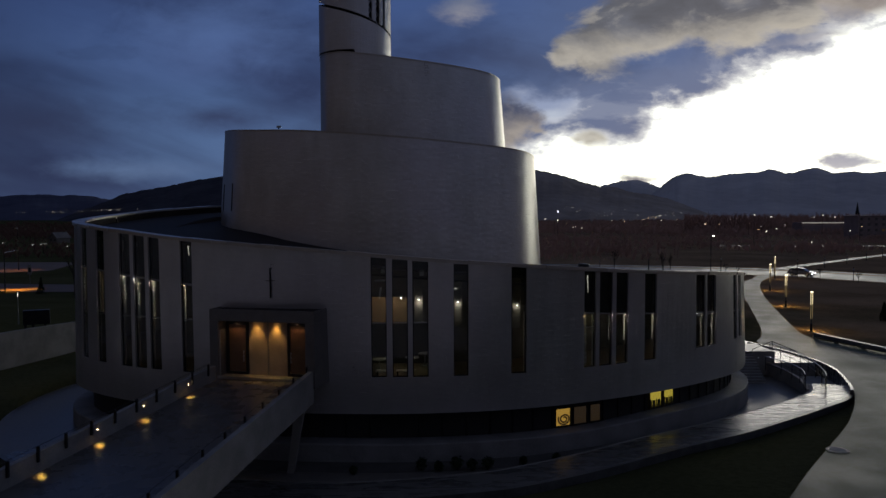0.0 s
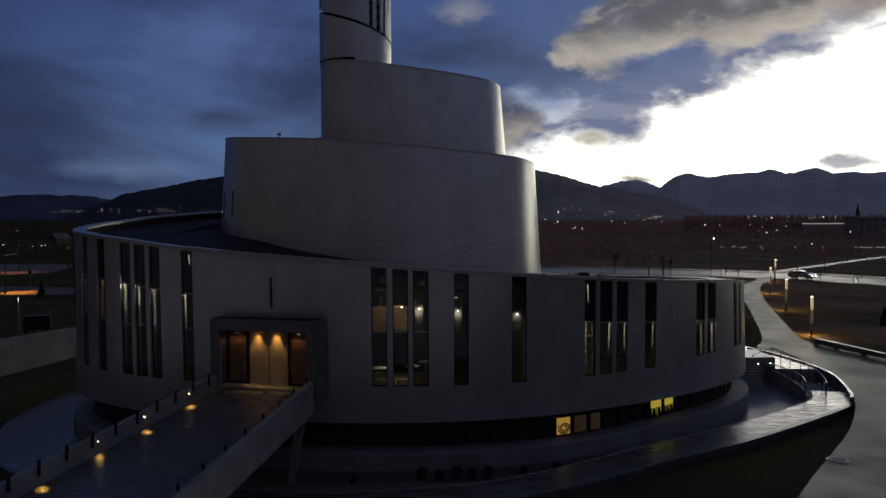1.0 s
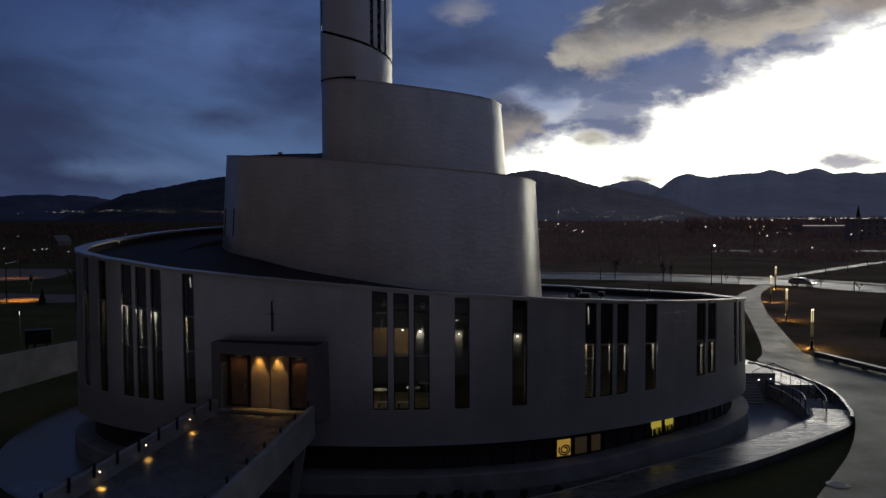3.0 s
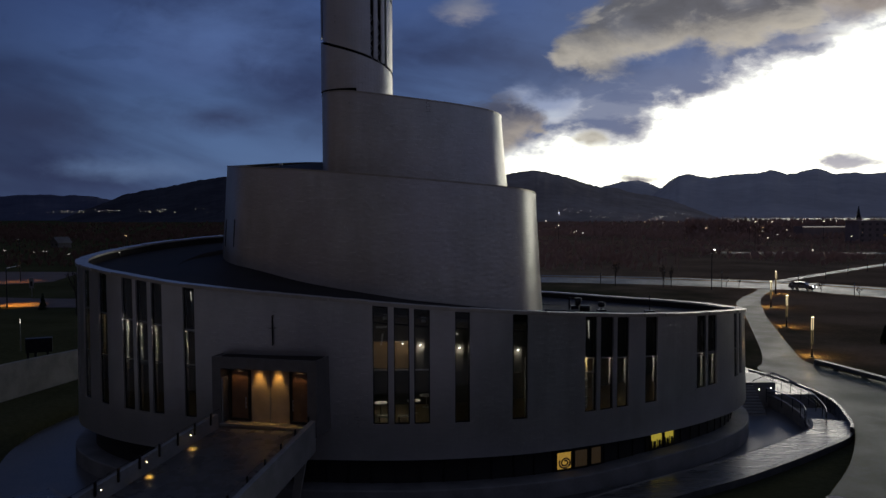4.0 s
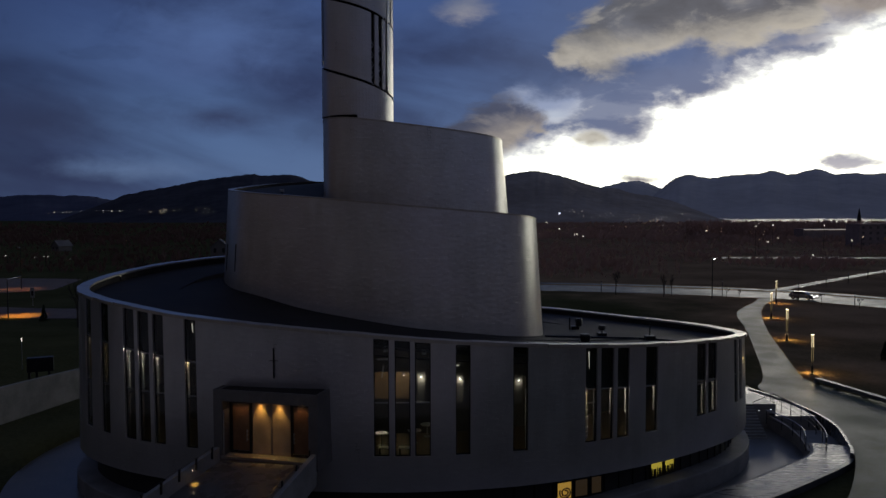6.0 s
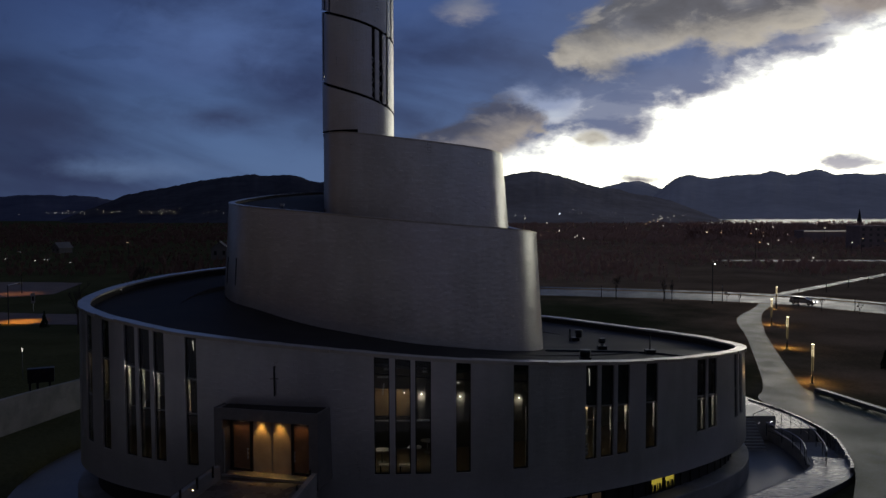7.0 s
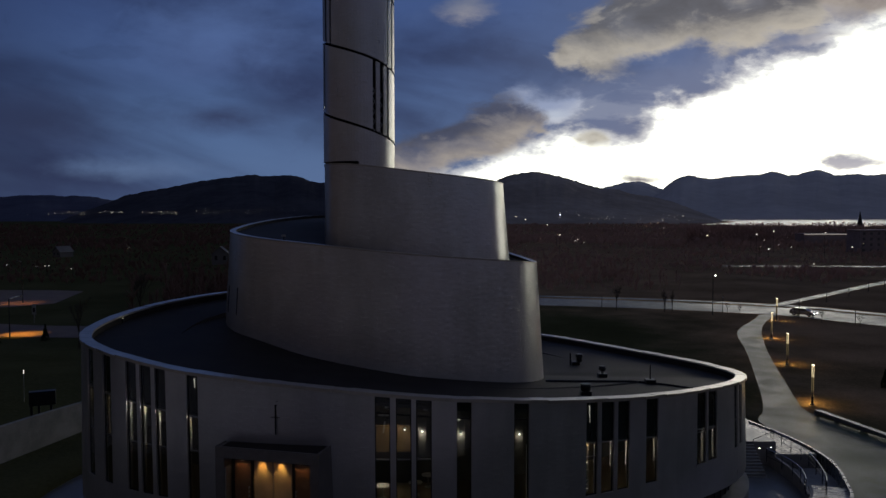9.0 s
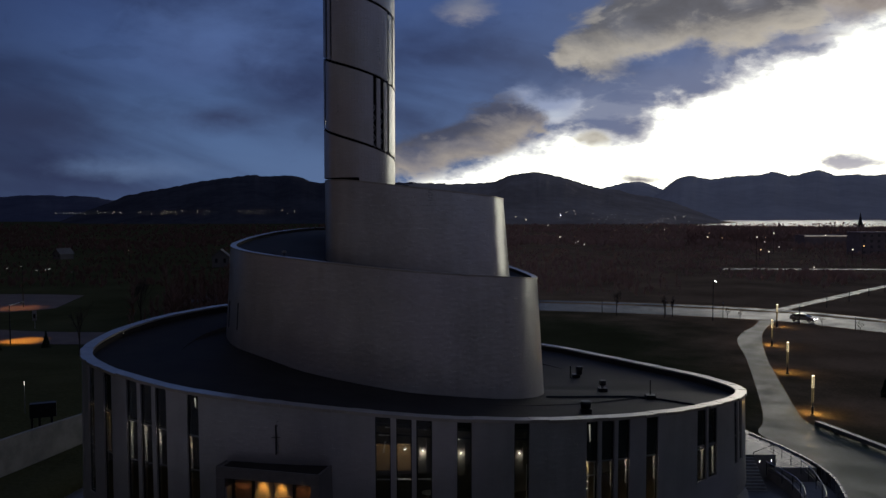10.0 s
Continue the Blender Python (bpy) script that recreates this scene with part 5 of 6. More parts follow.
        v = [on_wall(ta, z0, -0.62), on_wall(tb, z0, -0.62), on_wall(tb, z1, -0.62), on_wall(ta, z1, -0.62)]
        mesh_object("blind", v, [(0, 1, 2, 3)], BLIND, w, "pale woven blind lit from inside")
    return w


for k, (a, b) in enumerate(SLOTS):
    window(k, a, b)

# rooms behind the windows: floor, back wall and ceiling, with their lamps
inner = offset(rim, -0.5)
back = offset(rim, -6.0)
loft("interior_floor", [[Vector((p.x, p.y, 2.0)) for p in inner], [Vector((p.x, p.y, 2.0)) for p in back]], FLOORING, church, "timber floor inside", smooth=False)
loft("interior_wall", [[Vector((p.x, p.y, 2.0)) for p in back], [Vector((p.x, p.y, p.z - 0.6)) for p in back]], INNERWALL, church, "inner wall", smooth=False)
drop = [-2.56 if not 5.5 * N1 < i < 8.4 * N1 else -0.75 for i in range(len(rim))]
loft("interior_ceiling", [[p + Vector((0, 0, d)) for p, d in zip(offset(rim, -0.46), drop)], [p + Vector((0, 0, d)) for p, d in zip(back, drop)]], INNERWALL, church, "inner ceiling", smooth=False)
for t, out, power, col in ((1.90, -1.1, 2, 0), (2.50, -1.1, 3.5, 0), (3.16, -0.62, 7, 1), (3.45, -0.62, 7, 1), (3.72, -0.62, 7, 1), (4.24, -0.9, 13, 0), (6.722, -2.0, 7, 1), (6.915, -2.0, 14, 1), (7.345, -2.0, 12, 1), (8.03, -2.0, 7, 1),
                           (8.80, -0.9, 8, 0), (9.01, -0.9, 12, 1), (9.26, -0.9, 12, 1), (9.76, -0.9, 13, 1), (10.80, -0.9, 12, 1), (11.10, -0.9, 12, 1)):
    p = on_rim(t) + rim_normal(t) * out
    z = p.z - (2.61 if not 5.5 < t < 8.4 else 2.35)
    lamp = empty("ceiling_lamp", Matrix.Translation((p.x, p.y, z)), label="small glowing pendant lamp in the church foyer", category="lamp", group="foyer lamps")
    bm = bmesh.new()
    tube(bm, (0, 0, 0.04), (0, 0, 0.5 if 5.5 < t < 8.4 else 0.16), 0.012, n=6)
    part("cord", bm, BLACK, lamp)
    bm = bmesh.new()
    tube(bm, (0, 0, 0.0), (0, 0, 0.14), 0.10, 0.03, n=14)
    part("shade", bm, STEEL, lamp)
    bm = bmesh.new()
    ball(bm, (0, 0, -0.02), 0.042, 2)
    part("bulb", bm, COOLGLOW if col else WARMGLOW, lamp)
    ld = bpy.data.lights.new("foyer_light", "POINT")
    ld.energy, ld.color, ld.shadow_soft_size = power, ((1.0, 0.88, 0.70) if col else (1.0, 0.80, 0.52)), 0.06
    o = new("foyer_light", ld)
    o.matrix_world = Matrix.Translation((p.x, p.y, z - 0.12))


# slim hanging panels added to catch the cones of the white foyer lamps
for t in (6.915, 7.345, 8.03):
    p = on_rim(t) - rim_normal(t) * 2.0
    bm = bmesh.new()
    box(bm, p.x - 0.22, p.y + 0.16, p.z - 3.7, p.x + 0.22, p.y + 0.36, p.z - 0.8, 0.01)
    part("cone_panel", bm, INNERWALL, church, "slim hanging panel added behind a lamp to catch its cone")
    ld = bpy.data.lights.new("pier_light", "SPOT")
    ld.energy, ld.color, ld.shadow_soft_size, ld.spot_size, ld.spot_blend = 4.0, (1.0, 0.95, 0.86), 0.02, radians(40), 0.8
    new("pier_light", ld).matrix_world = look((p.x, p.y + 0.02, p.z - 2.46), (p.x, p.y + 0.10, p.z - 3.6))
# lamps added out of sight behind the timber panel, to brighten the tables
for x, y in ((-3.6, 43.3), (-1.9, 43.6)):
    lamp = empty("hidden_table_lamp", Matrix.Translation((x, y, 4.88)), label="hidden downlight added to brighten a white table in the foyer", category="lamp", group="foyer table lamps")
    bm = bmesh.new()
    tube(bm, (0, 0, 0.0), (0, 0, 0.2), 0.06, n=12)
    part("body", bm, BLACK, lamp)
    bm = bmesh.new()
    tube(bm, (0, 0, -0.012), (0, 0, -0.004), 0.045, n=12)
    part("lens", bm, COOLGLOW, lamp)
    ld = bpy.data.lights.new("hidden_table_light", "SPOT")
    ld.energy, ld.color, ld.shadow_soft_size, ld.spot_size, ld.spot_blend = 44.0, (1.0, 0.90, 0.76), 0.03, radians(64), 0.7
    new("hidden_table_light", ld).matrix_world = look((x, y, 4.84), (x, y - 0.05, 2.0))
# pale boards added under the roof for the flecks seen through the upper panes
for t0, t1, dz0, dz1, slant in ((6.520, 6.548, -1.05, -0.72, 0.012), (6.554, 6.582, -1.02, -0.70, 0.012), (6.455, 6.520, -1.52, -1.42, 0.0), (6.525, 6.575, -1.48, -1.38, 0.0), (6.495, 6.512, -2.45, -1.80, 0.018), (6.920, 6.965, -1.00, -0.72, 0.0)):
    top = on_rim(t0).z
    v = [on_wall(t0, top + dz0, -1.1), on_wall(t1, top + dz0, -1.1), on_wall(t1 + slant, top + dz1, -1.1), on_wall(t0 + slant, top + dz1, -1.1)]
    v += [p - rim_normal(t0) * 0.04 for p in v]
    mesh_object("fleck_board", v, [(0, 1, 2, 3), (7, 6, 5, 4), (0, 4, 5, 1), (1, 5, 6, 2), (2, 6, 7, 3), (3, 7, 4, 0)], PLASTER, church, "pale board added for a fleck in the upper panes")
# two short strip lights above the fourth lamp
for t in (7.262, 7.318):
    p = on_rim(t) - rim_normal(t) * 2.0
    bm = bmesh.new()
    box(bm, p.x - 0.09, p.y - 0.02, p.z - 1.66, p.x + 0.09, p.y + 0.02, p.z - 1.60, 0.005)
    part("strip_light", bm, LAMPTUBE, church, "short glowing strip light in the foyer")
# timber panel standing in for a warmly lit stretch of inner wall
bm = bmesh.new()
a, b = on_rim(6.25) - rim_normal(6.25) * 3.2, on_rim(6.85) - rim_normal(6.85) * 3.2
box(bm, a.x, a.y - 0.1, 4.8, b.x, a.y + 0.1, 6.3, 0.02)
part("warm_wall_panel", bm, WOOD, church, "oak panel standing in for a warmly lit foyer wall")
# Point light without a fitting, added to warm the panel.
ld = bpy.data.lights.new("panel_warm_light", "POINT")
ld.energy, ld.color, ld.shadow_soft_size = 10.0, (1.0, 0.78, 0.46), 0.08
new("panel_warm_light", ld).matrix_world = Matrix.Translation((-3.0, 41.9, 6.9))


def cafe_table(x, y):
    t = empty("cafe_table", Matrix.Translation((x, y, 2.0)), label="small round white table on one steel leg", category="table", group="foyer tables")
    bm = bmesh.new()
    tube(bm, (0, 0, 0.72), (0, 0, 0.75), 0.40, n=24)
    part("tabletop", bm, PLASTER, t)
    bm = bmesh.new()
    tube(bm, (0, 0, 0.02), (0, 0, 0.72), 0.03, n=10)
    part("leg", bm, STEEL, t)
    bm = bmesh.new()
    tube(bm, (0, 0, 0.0), (0, 0, 0.02), 0.24, n=18)
    part("foot", bm, STEEL, t)


def foyer_bench(x, y):
    b = empty("foyer_bench", Matrix.Translation((x, y, 2.0)), label="low pale bench inside the glass", category="bench", group="foyer benches")
    bm = bmesh.new()
    box(bm, -0.36, -0.18, 0.40, 0.36, 0.18, 0.46, 0.01)
    part("seat", bm, PLASTER, b)
    for s in (-1, 1):
        bm = bmesh.new()
        box(bm, s * 0.28 - 0.03, -0.15, 0, s * 0.28 + 0.03, 0.15, 0.40, 0.005)
        part("leg", bm, BLACK, b)


foyer_bench(-3.26, 41.5)
foyer_bench(-2.17, 41.5)
for x, y in ((-3.6, 43.2), (-1.75, 43.7), (-1.05, 45.0)):
    cafe_table(x, y)


# ---- lit basement windows ----
def basement_window(t0, t1, lit):
    a, b = foot_of(on_rim(t0)), foot_of(on_rim(t1))
    n = rim_normal((t0 + t1) / 2)
    a, b = a - n * 0.92, b - n * 0.92
    d = (b - a).normalized()

    def q(u, z, o):
        p = a.lerp(b, u) - n * o
        return Vector((p.x, p.y, z))

    z0 = plinth_top(a.x) + 0.10
    z1 = z0 + 0.98
    e = 0.06 / (b - a).length
    w = None
    for u0, u1, za, zb in ((0, e, z0, z1), (1 - e, 1, z0, z1), (0, 1, z1, z1 + 0.07), (0, 1, z0 - 0.07, z0)):
        v = [q(u, z, o) for o in (-0.03, 0.05) for u, z in ((u0, za), (u1, za), (u1, zb), (u0, zb))]
        one = mesh_object("frame" if w else "basement_window", v, [(0, 1, 2, 3), (7, 6, 5, 4), (0, 4, 5, 1), (1, 5, 6, 2), (2, 6, 7, 3), (3, 7, 4, 0)], BLACK, w or church)
        w = w or one
    mesh_object("pane", [q(0, z0, -0.005), q(1, z0, -0.005), q(1, z1, -0.005), q(0, z1, -0.005)], [(0, 1, 2, 3)], GLASS, w)
    # Flat glowing sheet carries the room's light; no lamp burns behind it.
    mesh_object("blind", [q(e, z0, 0.065), q(1 - e, z0, 0.065), q(1 - e, z1, 0.065), q(e, z1, 0.065)], [(0, 1, 2, 3)], lit, w, "glowing sheet that stands for a lit room")
    if t0 > 9.5:
        # Dark fillers for the lower part; gaps between them stand for chair legs.
        for u0, u1, top in ((0.03, 0.20, 0.50), (0.26, 0.47, 0.44), (0.53, 0.60, 0.52), (0.66, 0.84, 0.46), (0.89, 0.97, 0.40)):
            v = [q(uu + lean, z, o) for o in (0.015, 0.045) for uu, z, lean in ((u0, z0, 0.0), (u1, z0, 0.03), (u1, z0 + top, 0.0), (u0, z0 + top, 0.02))]
            mesh_object("dark_filler", v, [(0, 1, 2, 3), (7, 6, 5, 4), (0, 4, 5, 1), (1, 5, 6, 2), (2, 6, 7, 3), (3, 7, 4, 0)], BLACK, w, "dark filler block before the lit room, gaps beside it read as chair legs")
    elif t0 < 8.5:
        bm = bmesh.new()
        last = None
        for i in range(46):
            s = i / 45
            ang = 6.3 * 1.9 * s + 2.6
            rr = 0.36 * (1 - 0.7 * s)
            p = q(0.58 + 1.05 * rr * math.cos(ang), z0 + 0.36 + rr * 0.95 * math.sin(ang), 0.035)
            if last is not None:
                tube(bm, last, p, 0.048, n=6)
            last = p
        part("ornament", bm, WOOD, w, "dark curled ornament against the lit room")


for t0, t1, lit in ((8.44, 8.66, ROOMWARM), (8.69, 8.90, ROOMDIM), (8.93, 9.11, ROOMDIM), (9.98, 10.24, ROOMGLOW), (10.265, 10.50, ROOMGLOW)):
    basement_window(t0, t1, lit)
for i in range(34):
    t = 4.9 + i * 0.25
    if 8.4 < t < 9.15 or 9.9 < t < 10.55:
        continue
    p, n = foot_of(on_rim(t)), rim_normal(t)
    p = p - n * 0.97
    bm = bmesh.new()
    box(bm, -0.03, -0.05, plinth_top(p.x), 0.03, 0.02, 0.36, 0, Matrix.Translation((p.x, p.y, 0)) @ Matrix.Rotation(math.atan2(n.y, n.x) + math.pi / 2, 4, "Z"))
    part("mullion", bm, BLACK, church)

# narrow slots high on the second volume: near-black slabs for shaded openings
skin = spline(TIER2, 8)
for i in (12, 17):
    p, n = skin[i], normals(skin)[i]
    side = Vector((-n.y, n.x, 0)) * (0.13 if i == 12 else 0.07)
    v = [Vector((p.x, p.y, z)) + n * (0.062 * (p.z - z) + out) + side * s for out in (0.015, -0.12) for z, s in ((11.2, -1), (11.2, 1), (13.1, 1), (13.1, -1))]
    mesh_object("slot_window", v, [(0, 1, 2, 3), (7, 6, 5, 4), (0, 4, 5, 1), (1, 5, 6, 2), (2, 6, 7, 3), (3, 7, 4, 0)], DARKVOID, church, "near-black slab for a narrow shaded slot")


# ---- roof furniture ----
def roof_z(x, y):
    d = Vector((x - HUB.x, y - HUB.y, 0))
    best = min(roof_edge, key=lambda p: abs((p.x - HUB.x) * d.y - (p.y - HUB.y) * d.x) / (Vector((p.x - HUB.x, p.y - HUB.y, 0)).length * d.length)
               + (10 if (p.x - HUB.x) * d.x + (p.y - HUB.y) * d.y < 0 else 0))
    return best.z


def roof_vent(x, y, kind, label):
    v = empty("roof_vent", Matrix.Translation((x, y, roof_z(x, y))), label=label, category="roof vent", group="roof vents")
    bm = bmesh.new()
    box(bm, -0.32, -0.32, -0.05, 0.32, 0.32, 0.30, 0.02)
    part("base", bm, BLACK, v)
    if kind == "cowl":
        bm = bmesh.new()
        tube(bm, (0, 0, 0.3), (0, 0, 0.55), 0.13, n=14)
        part("neck", bm, STEEL, v)
        bm = bmesh.new()
        tube(bm, (0, 0, 0.5), (0, 0, 0.62), 0.2, 0.3, 16)
        tube(bm, (0, 0, 0.62), (0, 0, 0.86), 0.3, 0.24, 16)
        part("cowl", bm, BLACK, v)
    elif kind == "box":
        bm = bmesh.new()
        tube(bm, (0, 0, 0.3), (0, 0, 0.62), 0.30, 0.34, 18)
        tube(bm, (0, 0, 0.62), (0, 0, 0.74), 0.36, 0.30, 18)
        part("cowl", bm, BLACK, v)
    elif kind == "mast":
        bm = bmesh.new()
        tube(bm, (0, 0, 0.3), (0, 0, 1.35), 0.05, 0.03, 8)
        part("mast", bm, BLACK, v)
    else:
        bm = bmesh.new()
        tube(bm, (0.3, 0, 0.3), (0.3, 0, 0.75), 0.26, n=16)
        tube(bm, (0.3, 0, 0.7), (0.3, 0, 0.95), 0.34, 0.28, 16)
        part("cowl", bm, BLACK, v)
        bm = bmesh.new()
        tube(bm, (-0.45, 0, -0.05), (-0.45, 0, 1.0), 0.06, n=10)
        part("pipe", bm, BLACK, v)


roof_vent(11.1, 65.0, "twin", "dark roof vent with a pipe beside it")
roof_vent(8.55, 46.4, "box", "squat dark roof vent with a round cap")
roof_vent(11.7, 56.8, "cowl", "mushroom-shaped dark roof vent on a bright neck")
roof_vent(14.2, 52.8, "mast", "dark roof box with a thin mast")
cable = empty("roof_duct")
tagged(cable, "low black duct running across the church roof", "duct")
bm = bmesh.new()
pts = [Vector((x, y, roof_z(x, y) + 0.06)) for x, y in ((6.8, 51.4), (10.8, 52.8), (13.0, 53.4), (14.9, 52.4), (16.6, 50.6))]
for a, b in zip(pts, pts[1:]):
    tube(bm, a, b, 0.07, n=8)
part("duct", bm, BLACK, cable)
# A pale blob at the roof edge, given a glow though it is no lamp.
for t, out in ((26.3, -0.72),):
    p = on_rim(t % 27) + rim_normal(t % 27) * out
    s = empty("roof_blob", Matrix.Translation((p.x, p.y, p.z - 0.5)), label="tiny pale blob inside the roof edge, made to glow", category="lamp", group="roof lights")
    bm = bmesh.new()
    box(bm, -0.04, -0.04, 0, 0.04, 0.04, 0.3, 0.01)
    part("stem", bm, BLACK, s)
    bm = bmesh.new()
    ball(bm, (0, 0, 0.33), 0.03, 1)
    part("bulb", bm, DIMGLOW, s)


sensor = empty("roof_sensor", Matrix.Translation((-10.9, 51.6, 16.5)), label="small weather sensor on the edge of the upper roof", category="sensor")
bm = bmesh.new()
tube(bm, (0, 0, -0.15), (0, 0, 0.28), 0.03, n=8)
part("stem", bm, BLACK, sensor)
bm = bmesh.new()
box(bm, -0.14, -0.06, 0.22, 0.14, 0.06, 0.36, 0.02)
part("head", bm, STEEL, sensor)


# ---- railings and stair by the yard ----
def railing(name, pts, h, label, n_mid=2):
    line = spline(pts, 6, False)
    r = empty(name, label=label, category="railing")
    for j in range(n_mid + 1):
        bm = bmesh.new()
        f = (j + 1) / (n_mid + 1)
        for a, b in zip(line, line[1:]):
            tube(bm, a + Vector((0, 0, h * f)), b + Vector((0, 0, h * f)), 0.035 if j == n_mid else 0.02, n=6)
        part("top_rail" if j == n_mid else "rail", bm, STEEL if j == n_mid else BLACK, r)
    s, step = 0.0, 1.35
    last = None
    for p, q in zip(line, line[1:]):
        if last is None or (p - last).length >= step:
            bm = bmesh.new()
            tube(bm, p - Vector((0, 0, 0.15)), p + Vector((0, 0, h)), 0.03, n=8)
            part("post", bm, BLACK, r)
            last = p
    bm = bmesh.new()
    tube(bm, line[-1] - Vector((0, 0, 0.15)), line[-1] + Vector((0, 0, h)), 0.03, n=8)
    part("post", bm, BLACK, r)


railing("railing", [(27.7, 64.6, -1.05), (28.1, 61, -1.12), (28.0, 58, -1.18), (27.2, 54.4, -1.25), (26.4, 52.4, -1.25)], 0.95, "curved steel railing beside the upper walkway")
railing("railing", [(25.5, 60.2, -1.35), (26.1, 57.4, -1.35), (25.9, 55, -1.3), (25.2, 52.9, -1.27)], 0.95, "curved steel railing above the sunken yard")
upper_l = spline([(25.6, 72.5, -1.0), (25.8, 66, -1.03), (26.3, 60, -1.12), (26.2, 56, -1.2), (25.3, 52.6, -1.26)], 6, False)
upper_r = spline([(29.2, 71.0, -1.0), (29.4, 66, -1.03), (29.7, 60, -1.12), (29.4, 56, -1.2), (28.0, 52.6, -1.26)], 6, False)
sunk_l, sunk_r = ([Vector((p.x, p.y, -1.95)) for p in s if 52.6 <= p.y < 60.7] for s in (upper_l, upper_r))
n = min(len(sunk_l), len(sunk_r))
tagged(strip("sunken_passage", sunk_l[-n:], sunk_r[-n:], CONCRETE), "dark concrete passage sunk between two railings", "passage", kind="structure")
tagged(strip("landing", [Vector((26.3, 60.6, -1.0)), Vector((24.6, 66.6, -1.0)), Vector((22.6, 72.0, -1.0))], [Vector((29.6, 60.6, -1.0)), Vector((29.3, 66.6, -1.0)), Vector((28.0, 72.0, -1.0))], FLOODED), "wet concrete landing behind the stair", "landing", kind="structure")
tagged(wall_along("landing_edge", [Vector((26.3, 60.55, -0.99)), Vector((29.6, 60.55, -0.99))], 0.15, 1.2, CONCRETE), "dark concrete edge of the landing", "wall", kind="structure")
tagged(wall_along("walkway_side", [p + Vector((0, 0, -0.02)) for p in upper_l], 0.2, 1.3, CONCRETE), "concrete side of the upper walkway", "wall", kind="structure")
stair = empty("yard_stair", label="short concrete stair down to the sunken yard", category="stair")
for i in range(11):
    bm = bmesh.new()
    box(bm, 22.7, 61.5 - (i + 1) * 0.28, -2.17, 24.9, 61.5 - i * 0.28, -0.25 - 0.17 * (i + 1), 0.01)
    part("step", bm, CONCRETE, stair)
bm = bmesh.new()
box(bm, 22.7, 61.5, -2.17, 26.7, 65.2, -0.25, 0.03)
part("landing_block", bm, WETCON, stair, "dark wet concrete stair head")
bm = bmesh.new()
box(bm, 24.95, 61.40, -2.17, 26.75, 61.50, -0.22, 0.02)
part("side_wall", bm, CONCRETE, stair, "dark concrete stair wall")
bm = bmesh.new()
for a, b in (((25.0, 61.6, -0.1), (26.6, 61.6, 0.55)), ((25.0, 61.6, -0.25), (25.0, 61.6, -0.1)), ((26.6, 61.6, -0.25), (26.6, 61.6, 0.55)), ((26.6, 61.6, 0.55), (28.1, 60.6, -0.1))):
    tube(bm, a, b, 0.03, n=6)
part("handrail", bm, BLACK, stair, "sloping black handrail")
for x, zl in ((25.4, -0.76), (26.35, -0.68)):
    l = empty("stair_lamp", Matrix.Translation((x, 61.36, zl)), label="small round lamp on the stair wall", category="lamp", group="stair lamps")
    bm = bmesh.new()
    ball(bm, (0, 0, 0), 0.027, 2)
    part("lens", bm, COOLGLOW, l)
    bm = bmesh.new()
    tube(bm, (0, 0.05, 0), (0, 0.0, 0), 0.09, n=12)
    part("bezel", bm, STEEL, l)


# ---- path lamps, long bench, boards ----
def path_lamp(x, y):
    z = level(x, y)
    l = empty("path_lamp", Matrix.Translation((x, y, z)), label="slim column lamp with a glowing amber head beside the path", category="lamp", group="path lamps")
    bm = bmesh.new()
    tube(bm, (0, 0, 0), (0, 0, 0.08), 0.22, 0.2, 14)
    part("base", bm, BLACK, l)
    bm = bmesh.new()
    box(bm, -0.04, -0.04, 0.08, 0.04, 0.04, 4.0, 0.01)
    tube(bm, (0, 0, 0.0), (0, 0, 0.85), 0.11, n=12)
    part("column", bm, BLACK, l)
    for side in (-1, 1):
        bm = bmesh.new()
        box(bm, side * 0.085 - 0.018, -0.018, 1.3, side * 0.085 + 0.018, 0.018, 2.75, 0.008)
        glow_tube = part("tube", bm, LAMPDIM, l, "dim lower half of a glowing tube")
        bm = bmesh.new()
        box(bm, side * 0.085 - 0.026, -0.026, 2.75, side * 0.085 + 0.026, 0.026, 4.0, 0.008)
        part("diffuser", bm, LAMPGLOW, glow_tube, "glowing frosted tube")
    bm = bmesh.new()
    box(bm, -0.15, -0.07, 4.05, 0.15, 0.07, 4.10, 0.015)
    part("cap", bm, BLACK, l)
    bm = bmesh.new()
    box(bm, -0.13, -0.06, 4.0, 0.13, 0.06, 4.05, 0.01)
    part("reflector", bm, LAMPHOT, l, "bright lamp tip")
    ld = bpy.data.lights.new("path_light", "POINT")
    ld.energy, ld.color, ld.shadow_soft_size = 150.0, (1.0, 0.62, 0.2), 0.12
    o = new("path_light", ld)
    o.matrix_world = Matrix.Translation((x + 0.1, y + 0.35, z + 0.9))


for x, y in ((37.0, 76.7), (43.4, 96.8), (50.0, 117.0), (59.2, 136.6)):
    path_lamp(x, y)

bench = empty("long_bench", label="long low dark bench with a wet top beside the path", category="bench")
bl = spline([(35.5, 72.6, -0.52), (36.6, 68.2, -0.52), (37.9, 62.5, -0.52), (39.2, 56.0, -0.52), (39.2, 48.0, -0.52)], 8, False)
wall_along("seat", bl, 0.55, 0.34, BENCHTOP, bench, "wet dark seat slab")
for i in range(0, len(bl), 5):
    bm = bmesh.new()
    p = bl[i]
    box(bm, p.x - 0.2, p.y - 0.2, -1.1, p.x + 0.2, p.y + 0.2, -0.85, 0.02)
    part("leg", bm, CONCRETE, bench)


